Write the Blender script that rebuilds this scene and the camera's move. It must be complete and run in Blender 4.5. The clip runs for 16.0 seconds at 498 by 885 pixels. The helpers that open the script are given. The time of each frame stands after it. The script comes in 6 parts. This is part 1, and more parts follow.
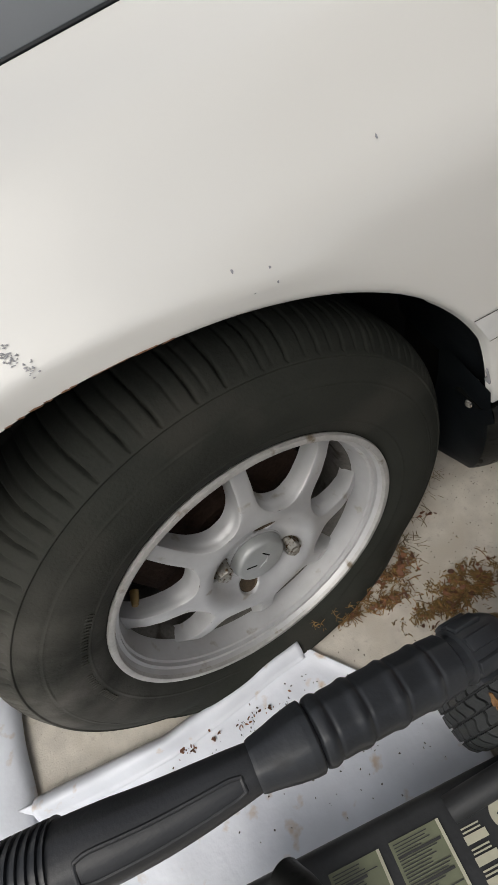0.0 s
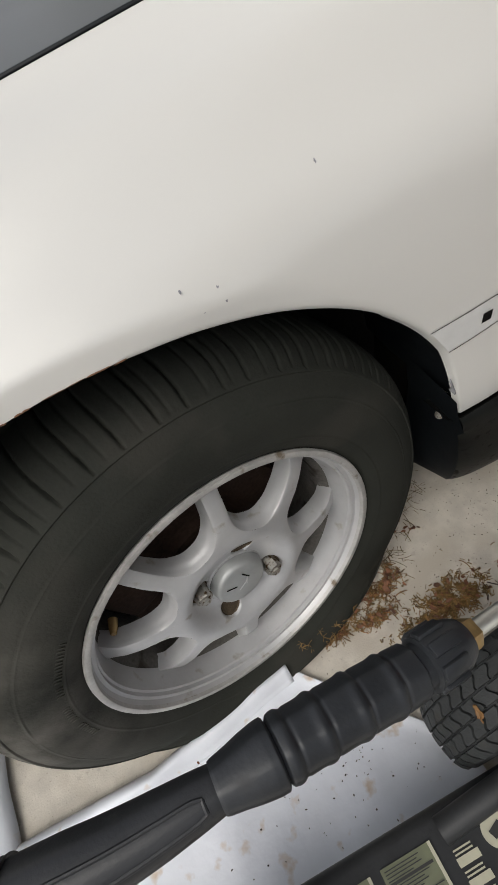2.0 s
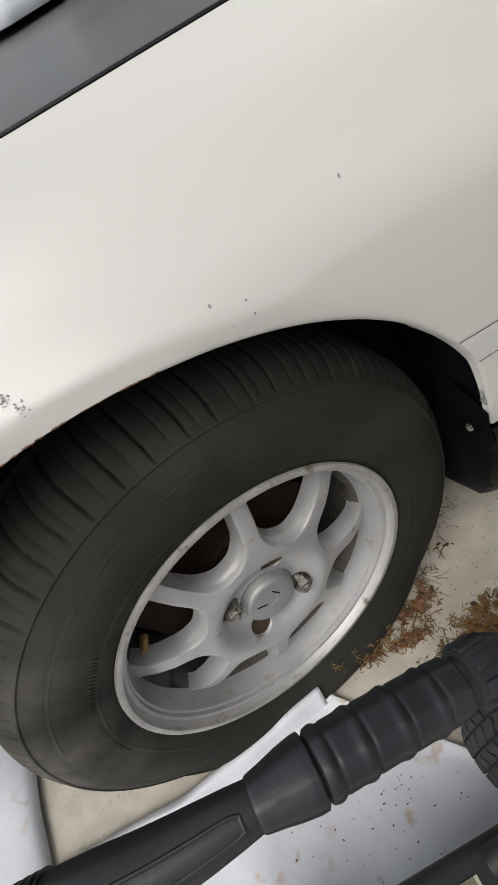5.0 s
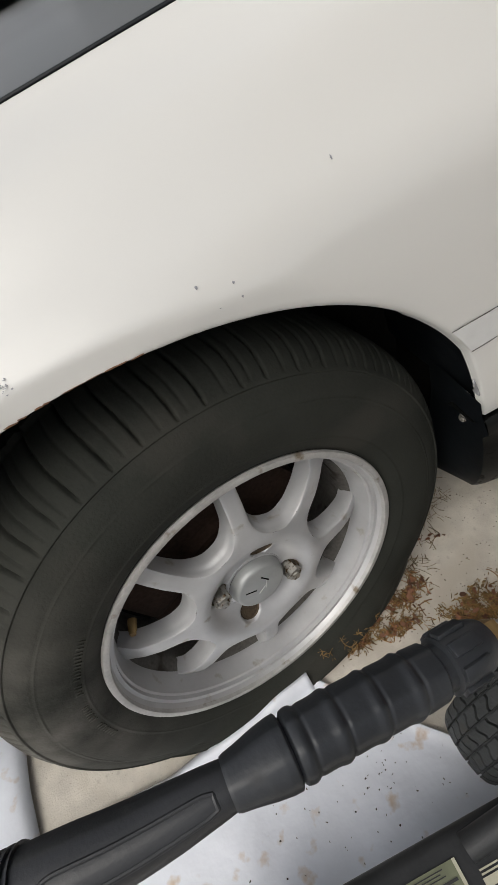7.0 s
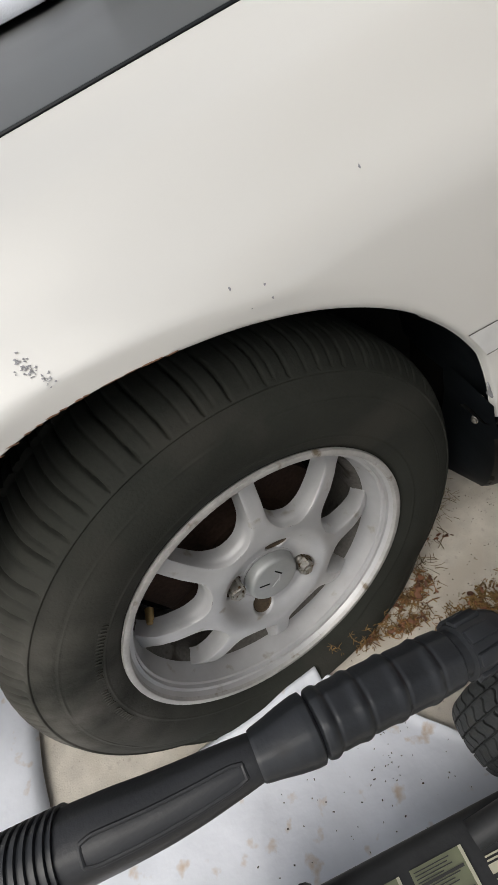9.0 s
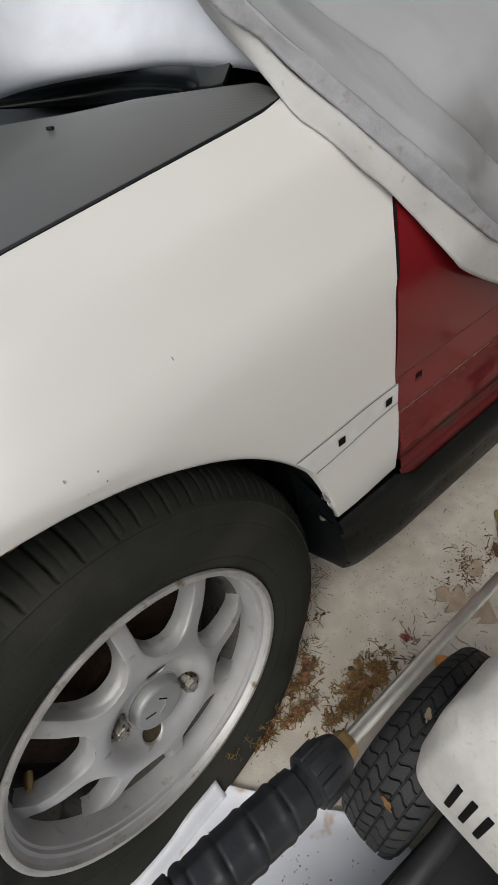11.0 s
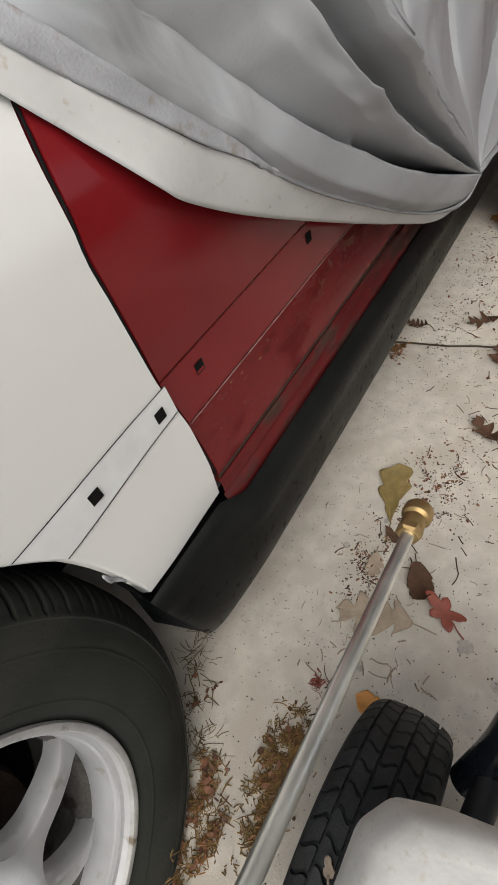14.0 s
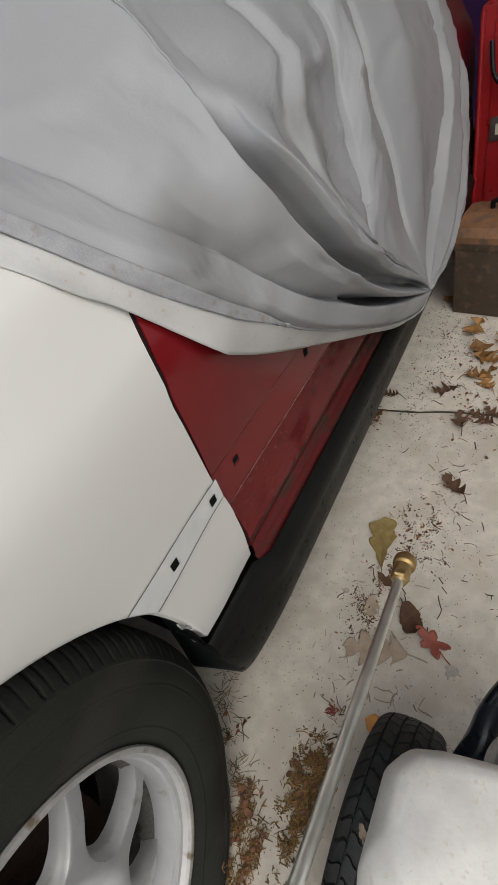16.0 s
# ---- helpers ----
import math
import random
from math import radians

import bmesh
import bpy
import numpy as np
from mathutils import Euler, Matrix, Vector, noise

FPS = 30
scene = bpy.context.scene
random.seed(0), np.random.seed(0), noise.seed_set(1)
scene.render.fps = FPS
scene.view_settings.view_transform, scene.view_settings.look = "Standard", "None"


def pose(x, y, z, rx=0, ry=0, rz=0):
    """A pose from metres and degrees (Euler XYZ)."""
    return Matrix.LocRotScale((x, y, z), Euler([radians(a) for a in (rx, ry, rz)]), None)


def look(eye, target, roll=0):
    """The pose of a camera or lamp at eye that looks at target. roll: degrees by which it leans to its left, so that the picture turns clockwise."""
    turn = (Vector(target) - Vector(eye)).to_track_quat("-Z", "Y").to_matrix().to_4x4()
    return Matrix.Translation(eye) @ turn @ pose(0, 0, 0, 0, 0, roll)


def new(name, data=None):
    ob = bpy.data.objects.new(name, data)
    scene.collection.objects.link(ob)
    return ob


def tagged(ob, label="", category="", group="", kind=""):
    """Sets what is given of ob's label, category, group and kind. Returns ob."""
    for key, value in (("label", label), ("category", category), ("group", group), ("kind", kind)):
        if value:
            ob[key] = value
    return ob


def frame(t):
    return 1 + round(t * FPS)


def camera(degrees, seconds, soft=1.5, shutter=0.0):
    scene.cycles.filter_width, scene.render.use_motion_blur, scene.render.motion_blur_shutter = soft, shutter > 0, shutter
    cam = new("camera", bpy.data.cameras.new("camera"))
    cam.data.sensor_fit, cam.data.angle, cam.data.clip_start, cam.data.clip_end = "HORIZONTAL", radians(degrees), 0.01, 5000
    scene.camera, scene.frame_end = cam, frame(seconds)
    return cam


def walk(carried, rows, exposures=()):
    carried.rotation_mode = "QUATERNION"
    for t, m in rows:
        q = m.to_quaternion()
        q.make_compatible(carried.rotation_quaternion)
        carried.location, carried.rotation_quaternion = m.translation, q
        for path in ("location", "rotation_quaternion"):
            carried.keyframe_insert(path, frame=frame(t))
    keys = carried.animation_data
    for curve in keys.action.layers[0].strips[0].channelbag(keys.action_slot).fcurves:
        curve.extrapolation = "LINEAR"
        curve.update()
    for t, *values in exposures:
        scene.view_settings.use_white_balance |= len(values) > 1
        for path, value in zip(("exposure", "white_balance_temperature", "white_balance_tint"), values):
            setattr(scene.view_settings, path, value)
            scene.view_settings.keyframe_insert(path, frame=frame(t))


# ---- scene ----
cam = camera(54.7, 16.0)
PATH = [
    (0, (-0.006, -0.234, 0.765), (0.233, 0.945, -0.833), -17.7),
    (0.5, (0.001, -0.235, 0.755), (0.26, 0.941, -0.842), -17.3),
    (1, (0.001, -0.236, 0.76), (0.268, 0.942, -0.834), -17.1),
    (1.5, (0.003, -0.244, 0.762), (0.287, 0.955, -0.813), -17.5),
    (2, (0.011, -0.251, 0.759), (0.322, 0.988, -0.78), -18.2),
    (2.5, (0.01, -0.257, 0.761), (0.332, 1.022, -0.742), -18.8),
    (3, (0.011, -0.26, 0.756), (0.321, 1.041, -0.731), -19.6),
    (3.5, (0.009, -0.263, 0.757), (0.306, 1.052, -0.72), -20.3),
    (4, (0.004, -0.258, 0.759), (0.281, 1.081, -0.7), -21.3),
    (6.5, (0.009, -0.254, 0.751), (0.256, 1.075, -0.723), -21.0),
    (7, (0.011, -0.26, 0.751), (0.256, 1.055, -0.737), -20.7),
    (7.5, (0.007, -0.272, 0.751), (0.249, 1.037, -0.742), -20.6),
    (8, (-0.006, -0.267, 0.755), (0.235, 1.055, -0.726), -20.5),
    (8.2, (-0.005, -0.272, 0.758), (0.231, 1.047, -0.727), -20.5),
    (10.3, (-0.008, -0.254, 0.777), (0.259, 1.078, -0.691), -17.9),
    (10.5, (0.006, -0.254, 0.799), (0.372, 1.077, -0.648), -16.2),
    (10.8, (0.037, -0.267, 0.83), (0.6, 1.028, -0.587), -13.9),
    (11, (0.057, -0.27, 0.834), (0.771, 0.965, -0.568), -12.6),
    (11.2, (0.079, -0.281, 0.834), (0.944, 0.876, -0.55), -12.4),
    (11.5, (0.109, -0.285, 0.82), (1.104, 0.769, -0.558), -14.2),
    (11.6, (0.118, -0.287, 0.818), (1.144, 0.73, -0.566), -13.6),
    (12, (0.149, -0.277, 0.81), (1.306, 0.567, -0.586), -10.7),
    (12.5, (0.181, -0.255, 0.753), (1.345, 0.596, -0.633), -13.0),
    (13, (0.215, -0.244, 0.713), (1.3, 0.655, -0.706), -15.2),
    (13.5, (0.237, -0.24, 0.696), (1.248, 0.708, -0.747), -16.4),
    (14, (0.25, -0.26, 0.691), (1.204, 0.747, -0.75), -20.3),
    (14.5, (0.235, -0.283, 0.727), (1.244, 0.787, -0.629), -23.5),
    (15, (0.189, -0.274, 0.765), (1.206, 0.803, -0.579), -22.6),
    (15.5, (0.165, -0.277, 0.808), (1.227, 0.743, -0.546), -20.6),
    (16, (0.175, -0.281, 0.831), (1.31, 0.694, -0.496), -18.9),
]
EXPOSURE = ((0.0, 0.05), (1.0, 0.11), (4.0, 0.12), (7.0, 0.14), (10.5, 0.08), (11.0, -0.07), (11.5, 0.02), (12.0, 0.14), (12.5, 0.20), (13.0, 0.24), (13.5, 0.30), (14.5, 0.48), (15.5, 0.15), (16.0, 0.07))
walk(cam, [(t, look(eye, target, roll)) for t, eye, target, roll in PATH], EXPOSURE)

# ---- world and light ----
world = bpy.data.worlds.new("overcast")
scene.world = world
world.use_nodes = True
wn = world.node_tree
sky = wn.nodes.new("ShaderNodeTexSky")
sky.sky_type = "NISHITA"
sky.sun_disc = False
sky.sun_elevation = radians(50)
sky.sun_rotation = radians(-120)
sky.air_density, sky.dust_density = 1.0, 3.0
grey = wn.nodes.new("ShaderNodeHueSaturation")
grey.inputs["Saturation"].default_value = 0.35
wn.links.new(sky.outputs[0], grey.inputs["Color"])
wn.links.new(grey.outputs[0], wn.nodes["Background"].inputs[0])
wn.nodes["Background"].inputs[1].default_value = 0.15
sun = new("sun", bpy.data.lights.new("sun", "SUN"))
sun.data.energy, sun.data.angle, sun.data.color = 1.1, radians(50), (1.0, 0.955, 0.875)
sun.matrix_world = look((-1.3, -1.8, 3.8), (0.4, 0.0, 0.2))


# ---- materials ----
def mat(name, color, rough=0.5, metal=0.0, var=0.1, scale=20.0, fine=200.0, bump=0.1, spots=None, spot_scale=30.0, spot_amount=0.5,
        coat=0.0, rough_var=0.1, stretch=(1, 1, 1), spread=0.0, spec=0.5, crumple=0.0, dust=None, island=0.0, pits=None):
    """Two scales of colour variation, a fine relief, and stains of their own colour."""
    m = bpy.data.materials.new(name)
    m.use_nodes = True
    nt = m.node_tree
    b = nt.nodes["Principled BSDF"]
    co = nt.nodes.new("ShaderNodeTexCoord")
    mp = nt.nodes.new("ShaderNodeMapping")
    mp.inputs["Scale"].default_value = stretch
    nt.links.new(co.outputs["Object"], mp.inputs[0])

    def noise_at(sc, detail=4.0):
        n = nt.nodes.new("ShaderNodeTexNoise")
        n.inputs["Scale"].default_value, n.inputs["Detail"].default_value = sc, detail
        nt.links.new(mp.outputs[0], n.inputs["Vector"])
        return n.outputs["Fac"]

    def ramp(src, lo, hi, a, c):
        r = nt.nodes.new("ShaderNodeValToRGB")
        r.color_ramp.elements[0].position, r.color_ramp.elements[1].position = lo, hi
        r.color_ramp.elements[0].color, r.color_ramp.elements[1].color = (*a, 1), (*c, 1)
        nt.links.new(src, r.inputs[0])
        return r.outputs[0]

    def mix(fac, a, c, kind="MIX"):
        x = nt.nodes.new("ShaderNodeMixRGB")
        x.blend_type = kind
        for sock, v in zip(x.inputs, (fac, a, c)):
            if isinstance(v, (int, float)):
                sock.default_value = v
            elif isinstance(v, tuple):
                sock.default_value = (*v, 1)
            else:
                nt.links.new(v, sock)
        return x.outputs[0]

    dark, light = tuple(c * (1 - var) for c in color), tuple(min(1, c * (1 + var)) for c in color)
    big, small = noise_at(scale), noise_at(fine, 3.0)
    col = ramp(big, 0.35, 0.65, dark, light)
    col = mix(0.5 * min(1, var * 3), col, ramp(small, 0.3, 0.7, dark, light))
    if spread:
        info = nt.nodes.new("ShaderNodeObjectInfo")
        col = mix(1.0, col, ramp(info.outputs["Random"], 0, 1, (1 - spread,) * 3, (1, 1, 1)), "MULTIPLY")
    if pits:
        col = mix(ramp(noise_at(330, 2.0), 0.66, 0.72, (0, 0, 0), (0.75, 0.75, 0.75)), col, tuple(pits))
        col = mix(ramp(noise_at(75, 5.0), 0.62, 0.70, (0, 0, 0), (0.35, 0.35, 0.35)), col, tuple(pits))
    if island:
        geom = nt.nodes.new("ShaderNodeNewGeometry")
        col = mix(1.0, col, ramp(geom.outputs["Random Per Island"], 0, 1, (1 - island,) * 3, (1, 1, 1)), "MULTIPLY")
    if dust:
        # dried mud and dust round one spot, broken up by noise, with painted sheen
        at, reach, tint = dust
        off = nt.nodes.new("ShaderNodeVectorMath")
        off.operation = "DISTANCE"
        off.inputs[1].default_value = at
        nt.links.new(co.outputs["Object"], off.inputs[0])
        near_by = ramp(off.outputs["Value"], 0.0, reach, (1, 1, 1), (0, 0, 0))
        streak = ramp(noise_at(16, 6.0), 0.28, 0.66, (0, 0, 0), (1, 1, 1))
        col = mix(mix(1.0, near_by, streak, "MULTIPLY"), col, tuple(tint))
    rough_src = ramp(big, 0.1, 0.9, (max(0.02, rough - rough_var),) * 3, (min(1, rough + rough_var),) * 3)
    if spots:
        f = ramp(noise_at(spot_scale, 6.0), 1 - spot_amount * 0.5 - 0.06, 1 - spot_amount * 0.5 + 0.06, (0, 0, 0), (1, 1, 1))
        col = mix(f, col, tuple(spots))
        rough_src = mix(f, rough_src, (0.85, 0.85, 0.85))
    nt.links.new(col, b.inputs["Base Color"])
    nt.links.new(rough_src, b.inputs["Roughness"])
    b.inputs["Metallic"].default_value = metal
    b.inputs["Specular IOR Level"].default_value = spec
    b.inputs["Coat Weight"].default_value = coat
    b.inputs["Coat Roughness"].default_value = 0.08
    if bump:
        bp = nt.nodes.new("ShaderNodeBump")
        bp.inputs["Strength"].default_value, bp.inputs["Distance"].default_value = bump, 0.002
        nt.links.new(small, bp.inputs["Height"])
        nt.links.new(bp.outputs[0], b.inputs["Normal"])
        if crumple:
            soft = nt.nodes.new("ShaderNodeTexNoise")
            soft.inputs["Scale"].default_value, soft.inputs["Detail"].default_value, soft.inputs["Distortion"].default_value = 9, 0.6, 0.3
            nt.links.new(mp.outputs[0], soft.inputs["Vector"])
            b2 = nt.nodes.new("ShaderNodeBump")
            b2.inputs["Strength"].default_value, b2.inputs["Distance"].default_value = 0.7 * crumple, 0.02
            nt.links.new(soft.outputs["Fac"], b2.inputs["Height"])
            nt.links.new(b2.outputs[0], bp.inputs["Normal"])
            # sharp fold creases in the cloth
            fold = nt.nodes.new("ShaderNodeTexNoise")
            fold.noise_type = "RIDGED_MULTIFRACTAL"
            fold.inputs["Scale"].default_value, fold.inputs["Detail"].default_value, fold.inputs["Distortion"].default_value = 3.2, 2.0, 0.5
            nt.links.new(mp.outputs[0], fold.inputs["Vector"])
            b3 = nt.nodes.new("ShaderNodeBump")
            b3.inputs["Strength"].default_value, b3.inputs["Distance"].default_value = min(1.0, 2 * crumple), 0.022
            nt.links.new(fold.outputs["Fac"], b3.inputs["Height"])
            nt.links.new(b3.outputs[0], b2.inputs["Normal"])
    return m


M_CONCRETE = mat("concrete", (0.545, 0.505, 0.435), 0.9, var=0.12, scale=34, fine=420, bump=0.28, spots=(0.487, 0.443, 0.37), spot_scale=11, spot_amount=0.86, pits=(0.30, 0.265, 0.22))
M_WHITE = mat("white_paint", (0.64, 0.63, 0.595), 0.32, var=0.008, scale=3, fine=60, bump=0.01, coat=0.35, rough_var=0.03)
M_STRIP = mat("bare_strip", (0.62, 0.62, 0.60), 0.5, var=0.06, scale=30, fine=150, bump=0.03, spots=(0.45, 0.43, 0.40), spot_scale=60, spot_amount=0.5)
M_GLASS = mat("dark_glass", (0.006, 0.008, 0.009), 0.06, spec=0.6, var=0.1, scale=5, fine=60, bump=0.0)
M_RUST = mat("rust", (0.17, 0.085, 0.045), 0.9, var=0.4, scale=90, fine=400, bump=0.6)
M_SCUFF = mat("scuffed_primer", (0.25, 0.25, 0.27), 0.7, var=0.3, scale=80, fine=400, bump=0.3)
M_RED = mat("red_paint", (0.15, 0.008, 0.010), 0.13, spec=0.30, var=0.10, scale=9, fine=120, bump=0.01, rough_var=0.05)
M_RED_DUST = mat("dusty_red_paint", (0.125, 0.013, 0.013), 0.26, spec=0.2, var=0.25, scale=12, fine=220, bump=0.05, spots=(0.085, 0.006, 0.007), spot_scale=34, spot_amount=0.84, stretch=(0.4, 1, 1))
M_SMEAR = mat("wet_red_grime", (0.085, 0.006, 0.006), 0.2, spec=0.3, var=0.3, scale=40, fine=300, bump=0.05, spots=(0.10, 0.045, 0.020), spot_scale=60, spot_amount=0.8)
M_SILL = mat("blotched_red_sill", (0.085, 0.010, 0.010), 0.35, spec=0.25, var=0.3, scale=14, fine=200, bump=0.08, spots=(0.045, 0.020, 0.014), spot_scale=40, spot_amount=0.85, stretch=(0.3, 1, 1))
M_BLACK = mat("black_plastic", (0.0060, 0.0066, 0.0060), 0.45, spec=0.16, var=0.25, scale=16, fine=300, bump=0.08, spots=(0.0115, 0.0118, 0.0104), spot_scale=90, spot_amount=0.7)
M_LINER = mat("liner_plastic", (0.006, 0.0075, 0.009), 0.4, spec=0.25, var=0.3, scale=20, fine=200, bump=0.1)
M_DARK = mat("underside", (0.008, 0.0075, 0.007), 0.95, spec=0.1, var=0.3, scale=10, fine=80, bump=0.2)
# the tyre's pale patch is dust plus a sheen put into its colour
M_TYRE = mat("tyre_rubber", (0.0255, 0.0268, 0.0220), 0.85, spec=0.2, var=0.2, scale=14, fine=350, bump=0.2, spots=(0.036, 0.035, 0.029), spot_scale=7, spot_amount=0.8, dust=((-0.235, -0.05, 0.27), 0.22, (0.135, 0.128, 0.112)))
M_SMALL_TYRE = mat("tread_rubber", (0.031, 0.033, 0.033), 0.6, spec=0.25, var=0.3, scale=30, fine=400, bump=0.3, spots=(0.045, 0.044, 0.040), spot_scale=40, spot_amount=0.7)
M_RIM = mat("silver_alloy", (0.52, 0.52, 0.518), 0.42, metal=0.35, var=0.08, scale=25, fine=250, bump=0.05, spots=(0.40, 0.37, 0.32), spot_scale=45, spot_amount=0.62)
M_LIP = mat("scraped_lip", (0.46, 0.45, 0.43), 0.5, metal=0.3, var=0.2, scale=35, fine=300, bump=0.2, spots=(0.22, 0.18, 0.13), spot_scale=45, spot_amount=0.66)
M_INNER_BARREL = mat("inner_barrel_grey", (0.12, 0.112, 0.10), 0.8, spec=0.3, var=0.35, scale=22, fine=260, bump=0.2, spots=(0.040, 0.033, 0.026), spot_scale=30, spot_amount=0.8)
M_CAP = mat("cap_grey", (0.38, 0.39, 0.38), 0.45, metal=0.3, var=0.06, scale=60, fine=300, bump=0.04)
M_NUT = mat("nut_chrome", (0.42, 0.40, 0.36), 0.3, metal=0.9, var=0.2, scale=150, fine=400, bump=0.2, spots=(0.13, 0.08, 0.04), spot_scale=140, spot_amount=0.8)
M_BRAKE = mat("rusty_brake", (0.035, 0.021, 0.015), 0.9, spec=0.2, var=0.4, scale=25, fine=200, bump=0.4)
M_GRIME = mat("brown_grime", (0.12, 0.085, 0.05), 0.9, var=0.4, scale=120, fine=400, bump=0.5, island=0.65)
M_RUBBER = mat("black_grip", (0.021, 0.023, 0.026), 0.40, spec=0.45, var=0.2, scale=25, fine=260, bump=0.1, spots=(0.025, 0.025, 0.025), spot_scale=30, spot_amount=0.6)
M_HANDLE = mat("handle_plastic", (0.022, 0.023, 0.025), 0.43, spec=0.45, var=0.2, scale=20, fine=420, bump=0.10, spots=(0.034, 0.034, 0.033), spot_scale=60, spot_amount=0.6)
M_STEEL = mat("steel_tube", (0.76, 0.76, 0.70), 0.36, metal=0.9, var=0.1, scale=40, fine=300, bump=0.05, stretch=(1, 1, 0.15))
M_BRASS = mat("brass", (0.42, 0.29, 0.13), 0.4, metal=0.85, var=0.15, scale=80, fine=300, bump=0.08, spots=(0.25, 0.17, 0.08), spot_scale=70, spot_amount=0.6)
M_ALU = mat("aluminium_sheet", (0.60, 0.59, 0.56), 0.58, metal=0.3, var=0.10, scale=40, fine=250, bump=0.08, spots=(0.58, 0.55, 0.49), spot_scale=260, spot_amount=0.72)
M_FLANGE = mat("heat_browned_metal", (0.40, 0.31, 0.23), 0.55, metal=0.2, var=0.25, scale=50, fine=260, bump=0.1, spots=(0.26, 0.17, 0.10), spot_scale=60, spot_amount=0.8)
M_PALE = mat("pale_plastic", (0.50, 0.49, 0.45), 0.55, var=0.1, scale=40, fine=260, bump=0.1, spots=(0.36, 0.33, 0.28), spot_scale=50, spot_amount=0.7)
M_CAST = mat("cast_metal", (0.45, 0.45, 0.44), 0.6, metal=0.5, var=0.15, scale=60, fine=300, bump=0.4)
M_FRAME = mat("blue_black_enamel", (0.010, 0.013, 0.020), 0.25, var=0.2, scale=20, fine=200, bump=0.03, coat=0.3)
M_BASE = mat("black_housing", (0.026, 0.027, 0.028), 0.5, spec=0.35, var=0.2, scale=30, fine=260, bump=0.12)
M_LABEL = mat("label_green", (0.125, 0.135, 0.08), 0.55, var=0.1, scale=80, fine=300, bump=0.0)
M_LABEL_INK = mat("label_ink", (0.02, 0.02, 0.018), 0.5, var=0.1, scale=80, bump=0.0)
M_LABEL_PALE = mat("label_pale", (0.40, 0.385, 0.29), 0.5, var=0.06, scale=90, bump=0.0)
M_TARP = mat("white_plastic_sheet", (0.74, 0.765, 0.815), 0.36, crumple=0.6, var=0.06, scale=14, fine=60, bump=0.4, spots=(0.60, 0.50, 0.41), spot_scale=34, spot_amount=0.66)
M_COVER = mat("cover_cloth", (0.268, 0.273, 0.281), 0.55, crumple=0.42, var=0.07, scale=5, fine=420, bump=0.10, rough_var=0.10, spots=(0.215, 0.215, 0.215), spot_scale=4, spot_amount=0.74)
M_HEM = mat("hem_white", (0.46, 0.455, 0.44), 0.75, var=0.10, scale=14, fine=160, bump=0.2, spots=(0.36, 0.31, 0.25), spot_scale=120, spot_amount=0.60)
M_TAPE = mat("hem_tape", (0.28, 0.283, 0.293), 0.8, var=0.12, scale=60, fine=500, bump=0.4, spots=(0.22, 0.2, 0.18), spot_scale=70, spot_amount=0.7)
M_FLEECE = mat("fleece", (0.64, 0.665, 0.71), 0.95, var=0.05, scale=20, fine=420, bump=0.2)
M_CABINET = mat("red_enamel", (0.26, 0.010, 0.012), 0.3, var=0.15, scale=10, fine=200, bump=0.03, coat=0.3)
M_BOXLID = mat("worn_brown_lid", (0.19, 0.095, 0.045), 0.6, var=0.3, scale=18, fine=160, bump=0.15, spots=(0.11, 0.07, 0.05), spot_scale=30, spot_amount=0.85)
M_BOX = mat("rusty_brown_metal", (0.055, 0.037, 0.024), 0.65, var=0.3, scale=22, fine=200, bump=0.2, spots=(0.12, 0.075, 0.045), spot_scale=35, spot_amount=0.8)
M_PURPLE = mat("purple_plastic", (0.13, 0.05, 0.22), 0.45, var=0.1, scale=9, fine=120, bump=0.03)
M_PLATE = mat("dark_plate", (0.05, 0.04, 0.04), 0.4, var=0.1, scale=60, bump=0.02)
M_WALL = mat("plain_wall", (0.30, 0.29, 0.28), 0.9, var=0.1, scale=3, fine=80, bump=0.2)
M_SIDE = mat("plain_brown_wall", (0.24, 0.22, 0.20), 0.9, var=0.1, scale=3, fine=80, bump=0.2)
M_LEAF_OLIVE = mat("olive_leaf", (0.20, 0.145, 0.05), 0.55, var=0.25, scale=60, fine=300, bump=0.3)
M_LEAF_RED = mat("red_leaf", (0.25, 0.065, 0.042), 0.6, var=0.25, scale=60, fine=300, bump=0.3)
M_LEAF_BROWN = mat("dark_brown_leaf", (0.080, 0.042, 0.024), 0.8, spec=0.25, var=0.3, scale=60, fine=300, bump=0.3)
M_LEAF_TAN = mat("tan_leaf", (0.35, 0.275, 0.20), 0.7, var=0.2, scale=60, fine=300, bump=0.3)
M_LEAF_GOLD = mat("golden_leaf", (0.30, 0.145, 0.04), 0.6, var=0.35, scale=50, fine=300, bump=0.3, spread=0.5)
M_NEEDLE = mat("pine_needles", (0.33, 0.165, 0.055), 0.8, var=0.4, scale=60, fine=300, bump=0.2, island=0.65)
M_CRUMB = mat("dark_crumbs", (0.080, 0.058, 0.040), 0.9, var=0.5, scale=60, fine=300, bump=0.2, island=0.65)
M_SCRATCH = mat("scratched_paint", (0.30, 0.30, 0.31), 0.6, var=0.2, scale=80, fine=400, bump=0.2)
M_CREASE_HIGHLIGHT = mat("pale_crease_paint", (0.42, 0.27, 0.24), 0.6, var=0.3, scale=90, fine=300, bump=0.1)
M_STAIN = mat("grey_stain", (0.37, 0.345, 0.30), 0.9, var=0.2, scale=120, fine=300, bump=0.4)
M_TWIG = mat("dark_twigs", (0.11, 0.065, 0.042), 0.85, var=0.4, scale=60, fine=300, bump=0.2, island=0.65)
